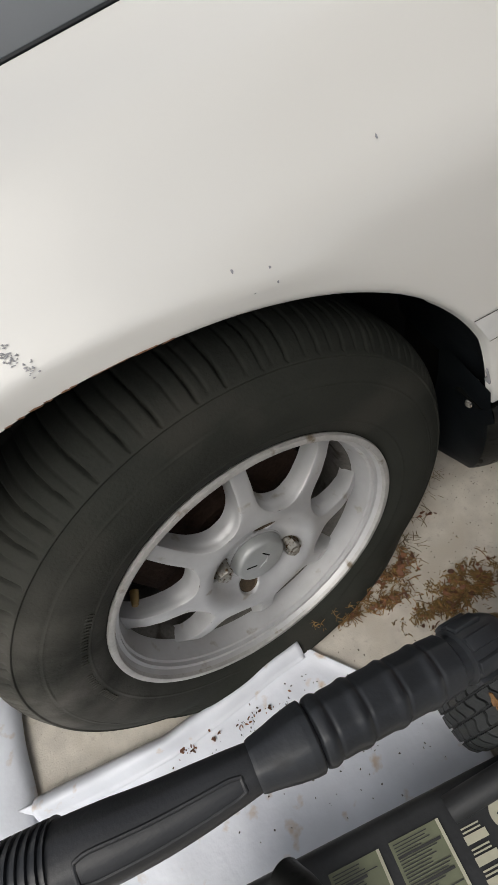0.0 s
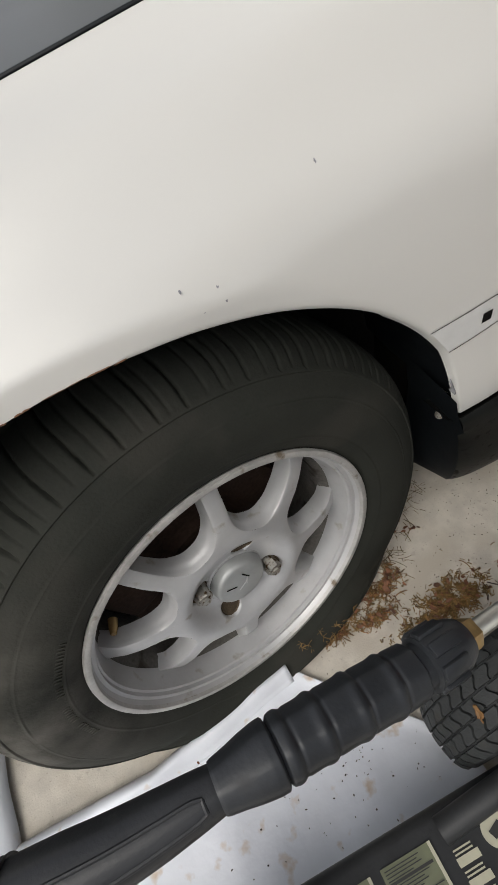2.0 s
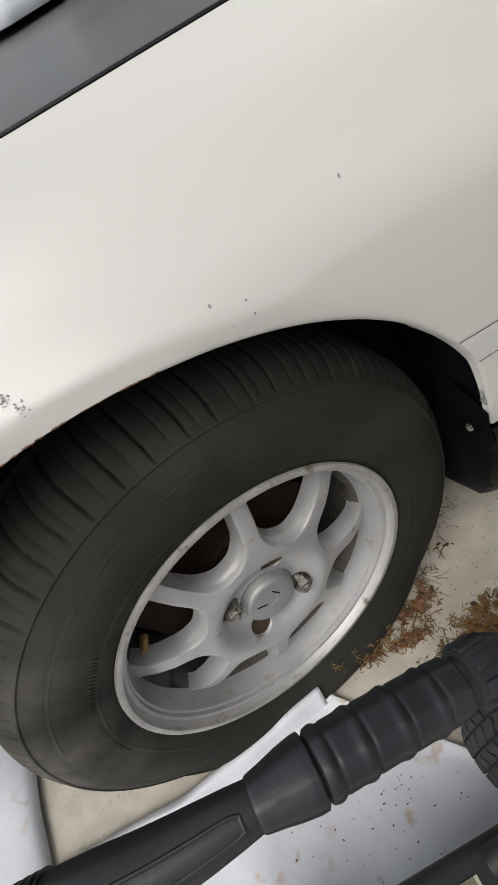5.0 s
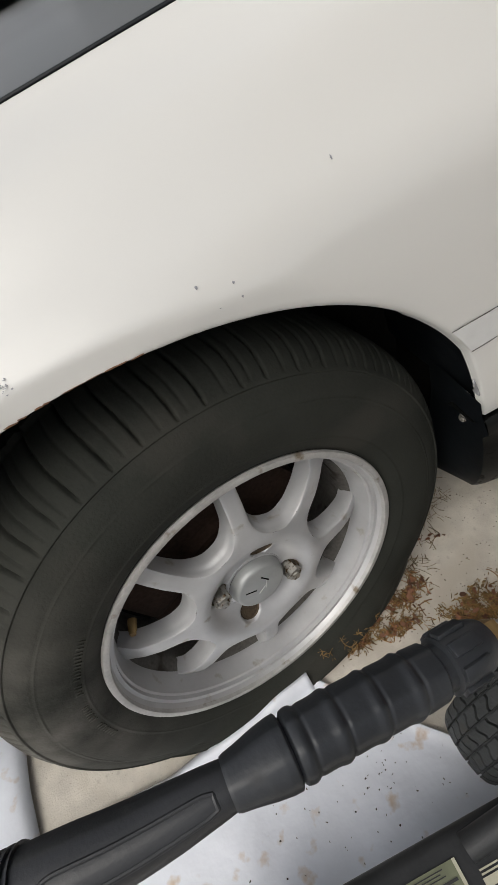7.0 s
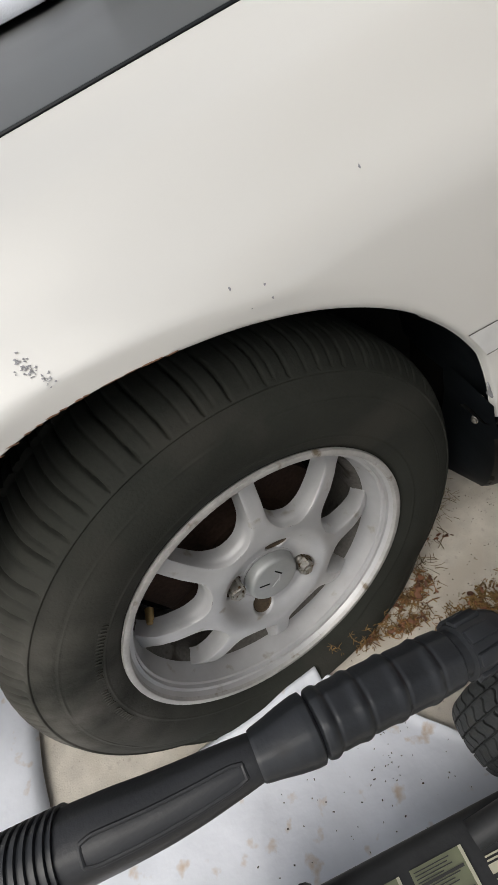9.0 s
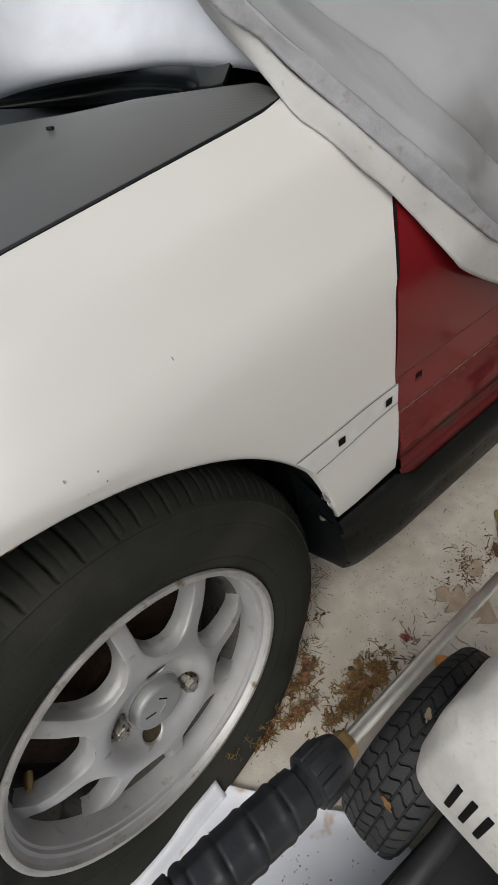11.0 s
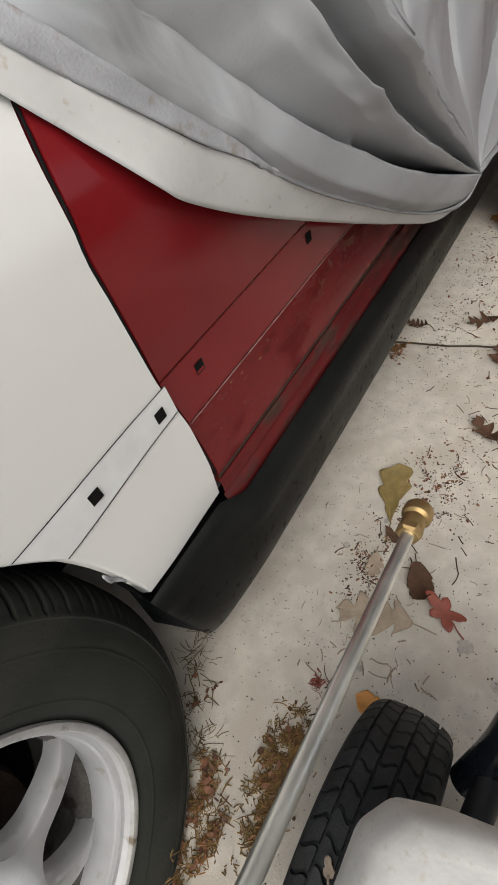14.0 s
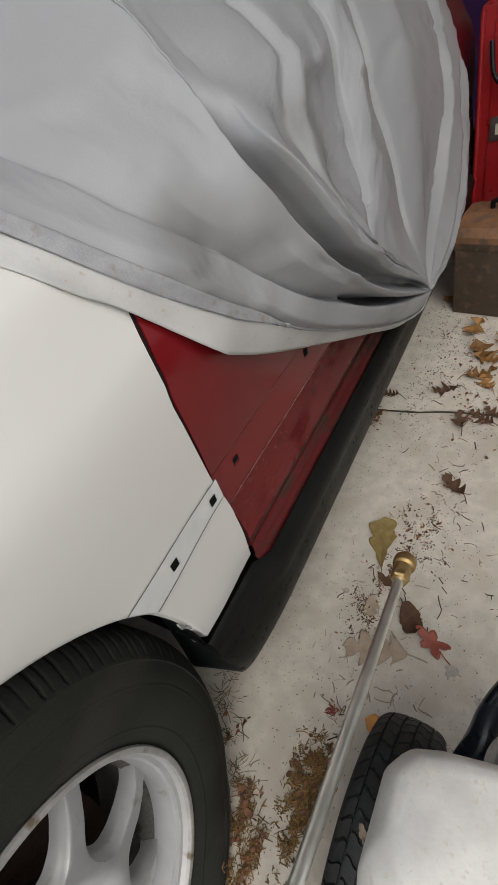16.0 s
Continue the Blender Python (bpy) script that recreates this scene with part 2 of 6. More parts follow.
M_MOSS = mat("dry_moss", (0.30, 0.19, 0.065), 0.9, var=0.4, scale=60, fine=300, bump=0.2, island=0.6)
M_STEM = mat("dry_stems", (0.20, 0.145, 0.065), 0.9, var=0.4, scale=60, fine=300, bump=0.2, island=0.6)
M_FLAKE = mat("leaf_flakes", (0.26, 0.115, 0.06), 0.8, var=0.4, scale=60, fine=300, bump=0.2, island=0.75)
M_LEAF_ORANGE = mat("orange_leaf", (0.50, 0.22, 0.05), 0.6, var=0.2, scale=60, fine=300, bump=0.3)
M_WEED = mat("dry_weed", (0.20, 0.12, 0.04), 0.8, var=0.4, scale=60, fine=300, bump=0.2)


def carbon():
    m = bpy.data.materials.new("carbon_weave")
    m.use_nodes = True
    nt = m.node_tree
    b = nt.nodes["Principled BSDF"]
    co = nt.nodes.new("ShaderNodeTexCoord")
    cols = []
    mp = nt.nodes.new("ShaderNodeMapping")
    mp.inputs["Rotation"].default_value = (0, 0, radians(-30))
    w = nt.nodes.new("ShaderNodeTexWave")
    w.inputs["Scale"].default_value = 45
    nt.links.new(co.outputs["Object"], mp.inputs[0])
    nt.links.new(mp.outputs[0], w.inputs["Vector"])
    cols.append(w.outputs["Fac"])
    # the weave shows only where the lacquer is thin, at the rear corner
    sep = nt.nodes.new("ShaderNodeSeparateXYZ")
    nt.links.new(co.outputs["Object"], sep.inputs[0])
    thin = nt.nodes.new("ShaderNodeMapRange")
    thin.inputs["From Min"].default_value, thin.inputs["From Max"].default_value = 0.27, 0.38
    nt.links.new(sep.outputs["X"], thin.inputs["Value"])
    cols.append(thin.outputs[0])
    n = nt.nodes.new("ShaderNodeTexNoise")
    n.inputs["Scale"].default_value = 5
    nt.links.new(co.outputs["Object"], n.inputs["Vector"])
    mul = nt.nodes.new("ShaderNodeMath")
    mul.operation = "MULTIPLY"
    nt.links.new(cols[0], mul.inputs[0])
    nt.links.new(cols[1], mul.inputs[1])
    r = nt.nodes.new("ShaderNodeValToRGB")
    r.color_ramp.elements[0].color, r.color_ramp.elements[1].color = (0.088, 0.089, 0.084, 1), (0.108, 0.109, 0.103, 1)
    nt.links.new(mul.outputs[0], r.inputs[0])
    nt.links.new(r.outputs[0], b.inputs["Base Color"])
    r2 = nt.nodes.new("ShaderNodeValToRGB")
    r2.color_ramp.elements[0].color, r2.color_ramp.elements[1].color = (0.34, 0.34, 0.34, 1), (0.50, 0.50, 0.50, 1)
    nt.links.new(n.outputs["Fac"], r2.inputs[0])
    nt.links.new(r2.outputs[0], b.inputs["Roughness"])
    b.inputs["Coat Weight"].default_value, b.inputs["Coat Roughness"].default_value = 0.2, 0.3
    return m


M_CARBON = carbon()


# ---- mesh helpers ----
def thing(name, label, category, group="", kind="", at=(0, 0, 0)):
    ob = new(name)
    ob.empty_display_size = 0.05
    ob.location = at
    return tagged(ob, label, category, group, kind)


def link(name, me, material, parent=None, label="", smooth=True):
    ob = new(name, me)
    me.materials.append(material)
    if smooth:
        me.polygons.foreach_set("use_smooth", [True] * len(me.polygons))
    if parent is not None:
        ob.parent = parent
        ob.matrix_parent_inverse = parent_world(parent).inverted()
    return tagged(ob, label)


def parent_world(ob):
    m = ob.matrix_basis.copy()
    while ob.parent is not None:
        m = ob.parent.matrix_basis @ ob.matrix_parent_inverse @ m if ob.parent.parent is None else parent_world(ob.parent) @ ob.matrix_parent_inverse @ m
        if ob.parent.parent is not None:
            return m
        ob = ob.parent
    return m


def part(name, bm, material, parent=None, label="", smooth=True, crease=40):
    """Links a bmesh as one mesh object under a thing or a part."""
    bmesh.ops.recalc_face_normals(bm, faces=bm.faces)
    me = bpy.data.meshes.new(name)
    bm.to_mesh(me)
    bm.free()
    ob = link(name, me, material, parent, label, smooth)
    if smooth and crease:
        me.set_sharp_from_angle(angle=radians(crease))
    return ob


def grid_bm(points, closed_u=False, closed_v=False):
    """A sheet from rows of points."""
    bm = bmesh.new()
    vs = [[bm.verts.new(p) for p in row] for row in points]
    nu, nv = len(vs), len(vs[0])
    for i in range(nu if closed_u else nu - 1):
        for j in range(nv if closed_v else nv - 1):
            a, b, c, d = vs[i][j], vs[(i + 1) % nu][j], vs[(i + 1) % nu][(j + 1) % nv], vs[i][(j + 1) % nv]
            bm.faces.new((a, b, c, d))
    return bm


def thick(ob, depth, offset=-1.0):
    mod = ob.modifiers.new("solid", "SOLIDIFY")
    mod.thickness, mod.offset = depth, offset
    return ob


def lathe_bm(profile, n=64, m=Matrix.Identity(4), close=False):
    """Rows of (radius, height) turned about the local z axis."""
    rows = []
    for k in range(n):
        a = 2 * math.pi * k / n
        rows.append([m @ Vector((r * math.cos(a), r * math.sin(a), h)) for r, h in profile])
    bm = grid_bm(rows, closed_u=True, closed_v=close)
    bmesh.ops.remove_doubles(bm, verts=bm.verts, dist=1e-6)
    return bm


def box_bm(size, m=Matrix.Identity(4), bevel=0.0, segments=2):
    bm = bmesh.new()
    bmesh.ops.create_cube(bm, size=1.0, matrix=Matrix.Diagonal((*size, 1)))
    if bevel:
        bmesh.ops.bevel(bm, geom=bm.edges[:], offset=bevel, segments=segments, affect="EDGES", profile=0.5)
    bm.transform(m)
    return bm


def add(bm, other):
    """Joins another bmesh into bm."""
    me = bpy.data.meshes.new("join")
    other.to_mesh(me)
    other.free()
    bm.from_mesh(me)
    bpy.data.meshes.remove(me)
    return bm


def spline(pts, n):
    """A Catmull-Rom curve through the points."""
    p = [Vector(q) for q in pts]
    p = [2 * p[0] - p[1]] + p + [2 * p[-1] - p[-2]]
    out = []
    for k in range(n):
        f = k / (n - 1) * (len(pts) - 1)
        i = min(int(f), len(pts) - 2)
        t = f - i
        a, b, c, d = p[i], p[i + 1], p[i + 2], p[i + 3]
        out.append(0.5 * (2 * b + (c - a) * t + (2 * a - 5 * b + 4 * c - d) * t * t + (3 * b - a - 3 * c + d) * t ** 3))
    return out


def tube_bm(path, radius, n=16, caps=True):
    """A round bar along a path; radius is a number or one for each point."""
    rows = []
    up = Vector((0.13, 0.31, 0.94))
    for i, p in enumerate(path):
        p = Vector(p)
        d = (Vector(path[min(i + 1, len(path) - 1)]) - Vector(path[max(i - 1, 0)])).normalized()
        s = d.cross(up).normalized()
        u = s.cross(d)
        r = radius if isinstance(radius, (int, float)) else radius[i]
        rows.append([p + r * (math.cos(2 * math.pi * k / n) * s + math.sin(2 * math.pi * k / n) * u) for k in range(n)])
    bm = grid_bm(rows, closed_v=True)
    if caps:
        bm.verts.ensure_lookup_table()
        bm.faces.new(bm.verts[:n])
        bm.faces.new(bm.verts[-n:])
    return bm


def faceted_bm(path, radii, sides=8, n=48, amount=0.45):
    """A bar along a path whose section is a softened polygon."""
    rows = []
    up = Vector((0.0, 0.35, -0.94))
    for i, p in enumerate(path):
        d = (path[min(i + 1, len(path) - 1)] - path[max(i - 1, 0)]).normalized()
        a = d.cross(up).normalized()
        u = a.cross(d)
        row = []
        for k in range(n):
            th = 2 * math.pi * k / n
            w = (th % (2 * math.pi / sides)) - math.pi / sides
            flat = min(1.03, math.cos(math.pi / sides) / math.cos(w) * 1.035)
            r = radii[i] * (1 - amount + amount * flat)
            row.append(p + r * (math.cos(th) * a + math.sin(th) * u))
        rows.append(row)
    bm = grid_bm(rows, closed_v=True)
    bm.verts.ensure_lookup_table()
    bm.faces.new(bm.verts[:n])
    bm.faces.new(bm.verts[-n:])
    return bm


def frame_to(at, axis, up=(0, 0, 1)):
    """A pose whose local z runs along axis."""
    z = Vector(axis).normalized()
    x = Vector(up).cross(z).normalized()
    y = z.cross(x)
    m = Matrix((x, y, z)).transposed().to_4x4()
    m.translation = at
    return m


def lerp_table(x, table):
    xs, ys = zip(*table)
    return float(np.interp(x, xs, ys))


# ---- ground and walls ----
def ground():
    """Concrete slabs with one cut joint that crosses the drive."""
    joint = lambda y: 1.082 - 0.15 * y + 0.003 * math.sin(40 * y)
    for side in (0, 1):
        ys = [-60, -20, -6, -2, -1] + [-0.6 + 0.05 * k for k in range(25)] + [1.5, 3, 8, 25, 60]
        rows = []
        for y in ys:
            j = joint(max(-2, min(2, y)))
            if side == 0:
                xs = [(-60, 0), (-10, 0), (-2, 0), (0, 0), (j - 0.012, 0), (j - 0.005, -0.002), (j - 0.0035, -0.008), (j - 0.003, -0.03)]
            else:
                xs = [(j - 0.003, -0.03), (j + 0.003, -0.03), (j + 0.0035, -0.006), (j + 0.005, -0.001), (j + 0.012, 0), (2, 0), (10, 0), (60, 0)]
            rows.append([(x, y, z) for x, z in xs])
        slab = part("ground_slab", grid_bm(rows), M_CONCRETE, GROUND)
        slab.name = "ground_slab"


def joint_dirt():
    pts = []
    for k in range(60):
        y = -1.0 + 1.4 * k / 59
        pts.append([Vector((1.082 - 0.15 * y + 0.003 * math.sin(40 * y) + d * (1 + 0.4 * noise.noise(Vector((y * 30, d * 99, 0)))), y, -0.004)) for d in (-0.0042, 0.0042)])
    part("joint_dirt", grid_bm(pts), M_CRUMB, GROUND, "dark strip in the joint")


GROUND = tagged(new("ground"), "pale worn concrete floor with a cut joint", "ground", kind="structure")
ground()
joint_dirt()
wall = part("wall_rear", box_bm((0.2, 9.0, 3.0), pose(4.7, 1.0, 1.5)), M_WALL)
tagged(wall, "plain grey garage wall behind the tool cabinet", "wall", kind="structure")
# added slab out of view, so the door and black parts reflect something dark
side_blocker = part("wall_side", box_bm((8.0, 0.2, 1.2), pose(0.6, -3.2, 0.6)), M_SIDE)
tagged(side_blocker, "unseen brown slab added to darken reflections", "wall", kind="structure")

# added slab out of view that keeps skylight off the rear floor
rear_blocker = part("wall_garage", box_bm((3.2, 0.12, 2.34), pose(3.0, -1.05, 1.17)), M_WALL)
tagged(rear_blocker, "unseen grey slab added to shade the rear floor", "wall", kind="structure")

# added overhead slab, never in view, that dims the light towards the rear
roof = part("ceiling", box_bm((3.9, 7.0, 0.12), pose(2.85, 0.3, 2.4)), M_WALL)
tagged(roof, "unseen grey slab added overhead to shade the rear", "ceiling", kind="structure")

# ---- car ----
CAR = thing("car", "white car with a red door and a flat front tyre", "car")

ARCH_X, ARCH_Z, ARCH_R = 0.0, 0.242, 0.3415
SIDE = ((0.20, -0.002), (0.31, 0.0), (0.40, 0.007), (0.46, 0.0095), (0.54, 0.0125), (0.585, 0.017), (0.62, 0.0285), (0.648, 0.0455), (0.680, 0.0615), (0.704, 0.0745), (0.737, 0.1225), (0.80, 0.185))


def arch_r(deg):
    return lerp_table(deg, ((13, 0.322), (19, 0.326), (32, 0.337), (60, 0.3365), (75, 0.3365), (85, 0.3375), (95, 0.341), (105, 0.345), (120, 0.348), (170, 0.345)))


def smooth_side(z):
    """How far in the body's flank lies at a height."""
    return sum(lerp_table(z + d, SIDE) for d in (-0.003, -0.0015, 0, 0.0015, 0.003)) / 5


def hood_z(x):
    return 0.694 + 0.1125 * x


def flank(x, z):
    """The body's surface: the flank with the flared lip of the arch."""
    # ahead of the door the flank follows the hood's slope
    g = max(0.0, min(1.0, (z - 0.60) / 0.09))
    drop = 0.40 - x
    y = smooth_side(z + 0.1125 * drop * g) + 0.045 * max(0, drop) * g
    d = math.hypot(x - ARCH_X, z - ARCH_Z) - ARCH_R
    side_fade = max(0.0, min(1.0, (x + 0.06) / 0.36))
    flare = 0.024 * math.exp(-(max(0, d) / 0.075) ** 2) * (1 - 0.72 * side_fade * side_fade * (3 - 2 * side_fade))
    front = 0.12 * max(0, -x - 0.35) ** 2
    # a soft bead stands two centimetres above the lip
    deg = math.degrees(math.atan2(z - ARCH_Z, x - ARCH_X))
    near_lip = math.hypot(x - ARCH_X, z - ARCH_Z) - arch_r(deg)
    ahead = max(0.0, min(1.0, (deg - 55) / 30))
    bead = 0.0036 * math.exp(-((near_lip - 0.019) / 0.010) ** 2)
    return y - flare + front - ahead * bead


def door_x(z):
    return lerp_table(z, ((0.28, 0.430), (0.317, 0.434), (0.345, 0.440), (0.40, 0.442), (0.46, 0.433), (0.566, 0.431), (0.623, 0.443), (0.653, 0.457), (0.70, 0.485), (0.75, 0.52)))


def fender():
    n = 150
    a0, a1 = radians(13.5), radians(166)
    inner = []
    for k in range(n):
        a = a0 + (a1 - a0) * k / (n - 1)
        r = arch_r(math.degrees(a))
        inner.append(Vector((ARCH_X + r * math.cos(a), 0, ARCH_Z + r * math.sin(a))))
    # outer boundary: up the door's edge, forward along the hood, down the nose
    outer = []
    zs = [0.312 + (0.712 - 0.312) * k / 39 for k in range(40)]
    outer += [Vector((door_x(z) - 0.0015, 0, z)) for z in zs]
    tail = [(0.476, 0.722), (0.455, 0.738), (0.425, 0.741)]
    outer += [Vector((x, 0, z)) for x, z in tail]
    outer += [Vector((x, 0, hood_z(x))) for x in np.linspace(0.405, -0.85, 70)]
    outer += [Vector((-0.85, 0, z)) for z in np.linspace(0.585, 0.32, 20)]
    cum = [0.0]
    for a, b in zip(outer, outer[1:]):
        cum.append(cum[-1] + (b - a).length)

    def at(f):
        f *= cum[-1]
        i = min(max(np.searchsorted(cum, f) - 1, 0), len(outer) - 2)
        return outer[i].lerp(outer[i + 1], (f - cum[i]) / max(1e-9, cum[i + 1] - cum[i]))

    # arch angles to outer stations
    rows = []
    m = 34
    for k in range(n):
        deg = math.degrees(a0 + (a1 - a0) * k / (n - 1))
        f = lerp_table(deg, ((13.5, 0.0), (52, 0.21), (62, 0.245), (80, 0.36), (120, 0.60), (166, 1.0)))
        o = at(f)
        lip = inner[k]
        row = []
        yl = flank(lip.x, lip.z)
        c = Vector((ARCH_X, 0, ARCH_Z))
        inw = (c - lip).normalized()
        row.append(Vector((lip.x, yl + (0.020 if deg > 50 else 0.007), lip.z)) + 0.003 * inw)
        row.append(Vector((lip.x, yl + 0.004, lip.z)) + 0.001 * inw)
        for j in range(m):
            v = (j / (m - 1)) ** 1.25
            p = lip.lerp(o, v)
            row.append(Vector((p.x, flank(p.x, p.z) + (0.0018 if j == 0 else 0), p.z)))
        e = row[-1]
        row.append(Vector((e.x - 0.0015, e.y + 0.008, e.z + (0.002 if deg > 60 else 0))))
        row.append(Vector((e.x - 0.002, e.y + 0.03, e.z - (0.004 if deg > 60 else 0))))
        rows.append(row)
    # bottom edge turned in
    first = [Vector((p.x, p.y + 0.012, p.z - 0.002)) for p in rows[0]]
    return part("fender", grid_bm([first] + rows), M_WHITE, CAR, "cream-white painted front fender with chips and a scuff", crease=50)


fender()


def on_flank(x0, x1, z0, z1, nx, nz, out, warp=None):
    rows = []
    for i in range(nx):
        x = x0 + (x1 - x0) * i / (nx - 1)
        row = []
        for j in range(nz):
            lo, hi = (z0(x), z1(x)) if callable(z0) else (z0, z1)
            z = lo + (hi - lo) * j / (nz - 1)
            row.append(Vector((x, flank(x, z) - out, z)))
        rows.append(row)
    return rows


strip_lo = lambda x: 0.4222 + 0.03 * (x - 0.36)
strip_hi = lambda x: 0.4545 - 0.01 * (x - 0.36)
arch_x = lambda z: ARCH_X + math.sqrt(ARCH_R ** 2 - (z - ARCH_Z) ** 2) - 0.003


def strip_rows(lo, hi, nz, out, x_end=0.4362, nx=30):
    rows = []
    for i in range(nx):
        f = i / (nx - 1)
        row = []
        for j in range(nz):
            x = 0.27 + (x_end - 0.27) * f
            z = lo(x) + (hi(x) - lo(x)) * j / (nz - 1)
            x = arch_x(z) + (x_end - arch_x(z)) * f
            row.append(Vector((x, flank(x, z) - out, z)))
        rows.append(row)
    return rows


part("trim_channel", grid_bm(strip_rows(strip_lo, strip_hi, 6, 0.0012)), M_STRIP, CAR, "bare grey strip where the moulding came off")
for name, edge in (("seam", strip_hi), ("seam", strip_lo)):
    part(name, grid_bm(strip_rows(lambda x: edge(x) - 0.00045, lambda x: edge(x) + 0.00045, 2, 0.0018)), M_DARK, CAR)


def clip_hole(x, z, size=0.0105, lean=0.0):
    """A square hole for a moulding clip: a raised plate, its inner shade painted black."""
    bm = bmesh.new()
    h = size / 2
    y = flank(x, z)
    m = pose(x, y, z, 0, lean, 0)
    ring = [(-h, -h), (h, -h), (h, h), (-h, h)]
    a = [bm.verts.new(m @ Vector((u * 1.08, -0.0024, w * 1.08))) for u, w in ring]
    b = [bm.verts.new(m @ Vector((u, -0.0028, w))) for u, w in ring]
    c = [bm.verts.new(m @ Vector((u * 0.95, -0.0022, w * 0.95))) for u, w in ring]
    for i in range(4):
        j = (i + 1) % 4
        bm.faces.new((a[i], a[j], b[j], b[i]))
        bm.faces.new((b[i], b[j], c[j], c[i]))
    bm.faces.new(c)
    return part("clip_hole", bm, M_DARK, CAR, "square clip hole drawn as a dark plate", smooth=False)


clip_hole(0.333, 0.437)
clip_hole(0.418, 0.437)


def blot(name, x, z, w, h, material, seed, out=0.0012, n=14):
    """A small irregular chip or scuff that lies on the paint."""
    rnd = random.Random(seed)
    bm = bmesh.new()
    mid = bm.verts.new((x, flank(x, z) - out - 0.0004, z))
    ring = []
    for k in range(n):
        a = 2 * math.pi * k / n
        r = rnd.uniform(0.55, 1.0)
        px, pz = x + r * w * math.cos(a), z + r * h * math.sin(a)
        ring.append(bm.verts.new((px, flank(px, pz) - out, pz)))
    for k in range(n):
        bm.faces.new((mid, ring[k], ring[(k + 1) % n]))
    return part(name, bm, material, CAR)


for i, (x, z) in enumerate(((0.063, 0.601), (0.088, 0.585), (0.086, 0.594), (0.181, 0.624), (0.072, 0.585))):
    blot("paint_chip", x, z, 0.0010, (0.0013, 0.0011, 0.0010, 0.0015, 0.0004)[i], M_SCUFF, i)
for i in range(55):
    rnd = random.Random(40 + i)
    f = rnd.random()
    blot("scuff", -0.074 + 0.014 * f + rnd.gauss(0, 0.0016), 0.614 - 0.016 * f + rnd.gauss(0, 0.0022), rnd.uniform(0.0004, 0.0016), rnd.uniform(0.0002, 0.0006), M_SCRATCH, 60 + i)
for i in range(22):
    rnd = random.Random(80 + i)
    a = radians(88 + 1.6 * i + rnd.uniform(-0.6, 0.6))
    r = arch_r(math.degrees(a)) + 0.0016
    blot("rust_spot", ARCH_X + r * math.cos(a), ARCH_Z + r * math.sin(a), rnd.uniform(0.003, 0.0085), rnd.uniform(0.0004, 0.0009), M_RUST, 90 + i, out=0.0006)


def door():
    """Red door with its two pressed creases; the lower face carries dust."""
    table = ((0.336, -0.002), (0.395, 0.0135), (0.3985, 0.0115), (0.452, 0.0145), (0.456, 0.0125), (0.52, 0.011))

    def surface(x, z):
        if z <= 0.5:
            return lerp_table(z, table)
        return smooth_side(z - 0.008) + 0.001

    def rows(z_list):
        out = []
        for i in range(50):
            f = i / 49
            row = []
            for z in z_list:
                x0 = door_x(z) + 0.003
                x = x0 + (2.0 - x0) * f ** 1.4
                row.append(Vector((x, surface(x, z), z)))
            out.append(row)
        edge = [Vector((p.x - 0.001, p.y + 0.02, p.z)) for p in out[0]]
        return [edge] + out

    d = thing("door", "", "")
    d.parent = CAR
    d.matrix_parent_inverse = Matrix.Identity(4)
    upper = [0.3965, 0.3985, 0.41, 0.43, 0.450, 0.452, 0.4545, 0.456, 0.47] + [0.49 + 0.02 * k for k in range(14)]
    # a near-black bar paints the shade of the gap between fender and door
    gap_line = [Vector((door_x(z) + 0.0008, surface(door_x(z) + 0.003, z) + 0.0015, z)) for z in (0.333 + 0.0098 * k for k in range(44))]
    part("door_seal", tube_bm(gap_line, 0.0012, 8), M_DARK, CAR, "dark bar standing in for the shaded door gap")
    part("door_skin", grid_bm(rows(upper)), M_RED, d, "dark red painted door skin", crease=20)
    part("lower_skin", grid_bm(rows([0.330, 0.334, 0.338, 0.35, 0.37, 0.385, 0.3935, 0.3965])), M_RED_DUST, d, "dusty red lower door face", crease=20)
    return d


DOOR = door()


# same raised plate on the door, black in place of the hole's shade
def clip_hole_door(x, z):
    h = 0.0055
    bm = bmesh.new()
    ring = [(-h, -h), (h, -h), (h, h), (-h, h)]
    a = [bm.verts.new((x + u * 1.1, 0.0131, z + w * 1.1)) for u, w in ring]
    b = [bm.verts.new((x + u, 0.0127, z + w)) for u, w in ring]
    c = [bm.verts.new((x + u * 0.9, 0.0133, z + w * 0.9)) for u, w in ring]
    for i in range(4):
        j = (i + 1) % 4
        bm.faces.new((a[i], a[j], b[j], b[i]))
        bm.faces.new((b[i], b[j], c[j], c[i]))
    bm.faces.new(c)
    part("clip_hole", bm, M_DARK, DOOR, "square clip hole drawn as a dark plate", smooth=False)


clip_hole_door(0.484, 0.433)
clip_hole_door(0.704, 0.437)


def door_blot(x, z, w, h, material, seed, n=16):
    """A smear on the sloping lower face of the door."""
    rnd = random.Random(seed)
    bm = bmesh.new()
    face_y = lambda q: lerp_table(q, ((0.336, -0.002), (0.395, 0.0135))) - 0.0006
    mid = bm.verts.new((x, face_y(z) - 0.0002, z))
    ring = []
    for k in range(n):
        a = 2 * math.pi * k / n
        r = rnd.uniform(0.45, 1.0)
        px, pz = x + r * w * math.cos(a), min(0.394, z + r * h * math.sin(a))
        ring.append(bm.verts.new((px, face_y(pz), pz)))
    for k in range(n):
        bm.faces.new((mid, ring[k], ring[(k + 1) % n]))
    part("wet_smear", bm, material, DOOR)


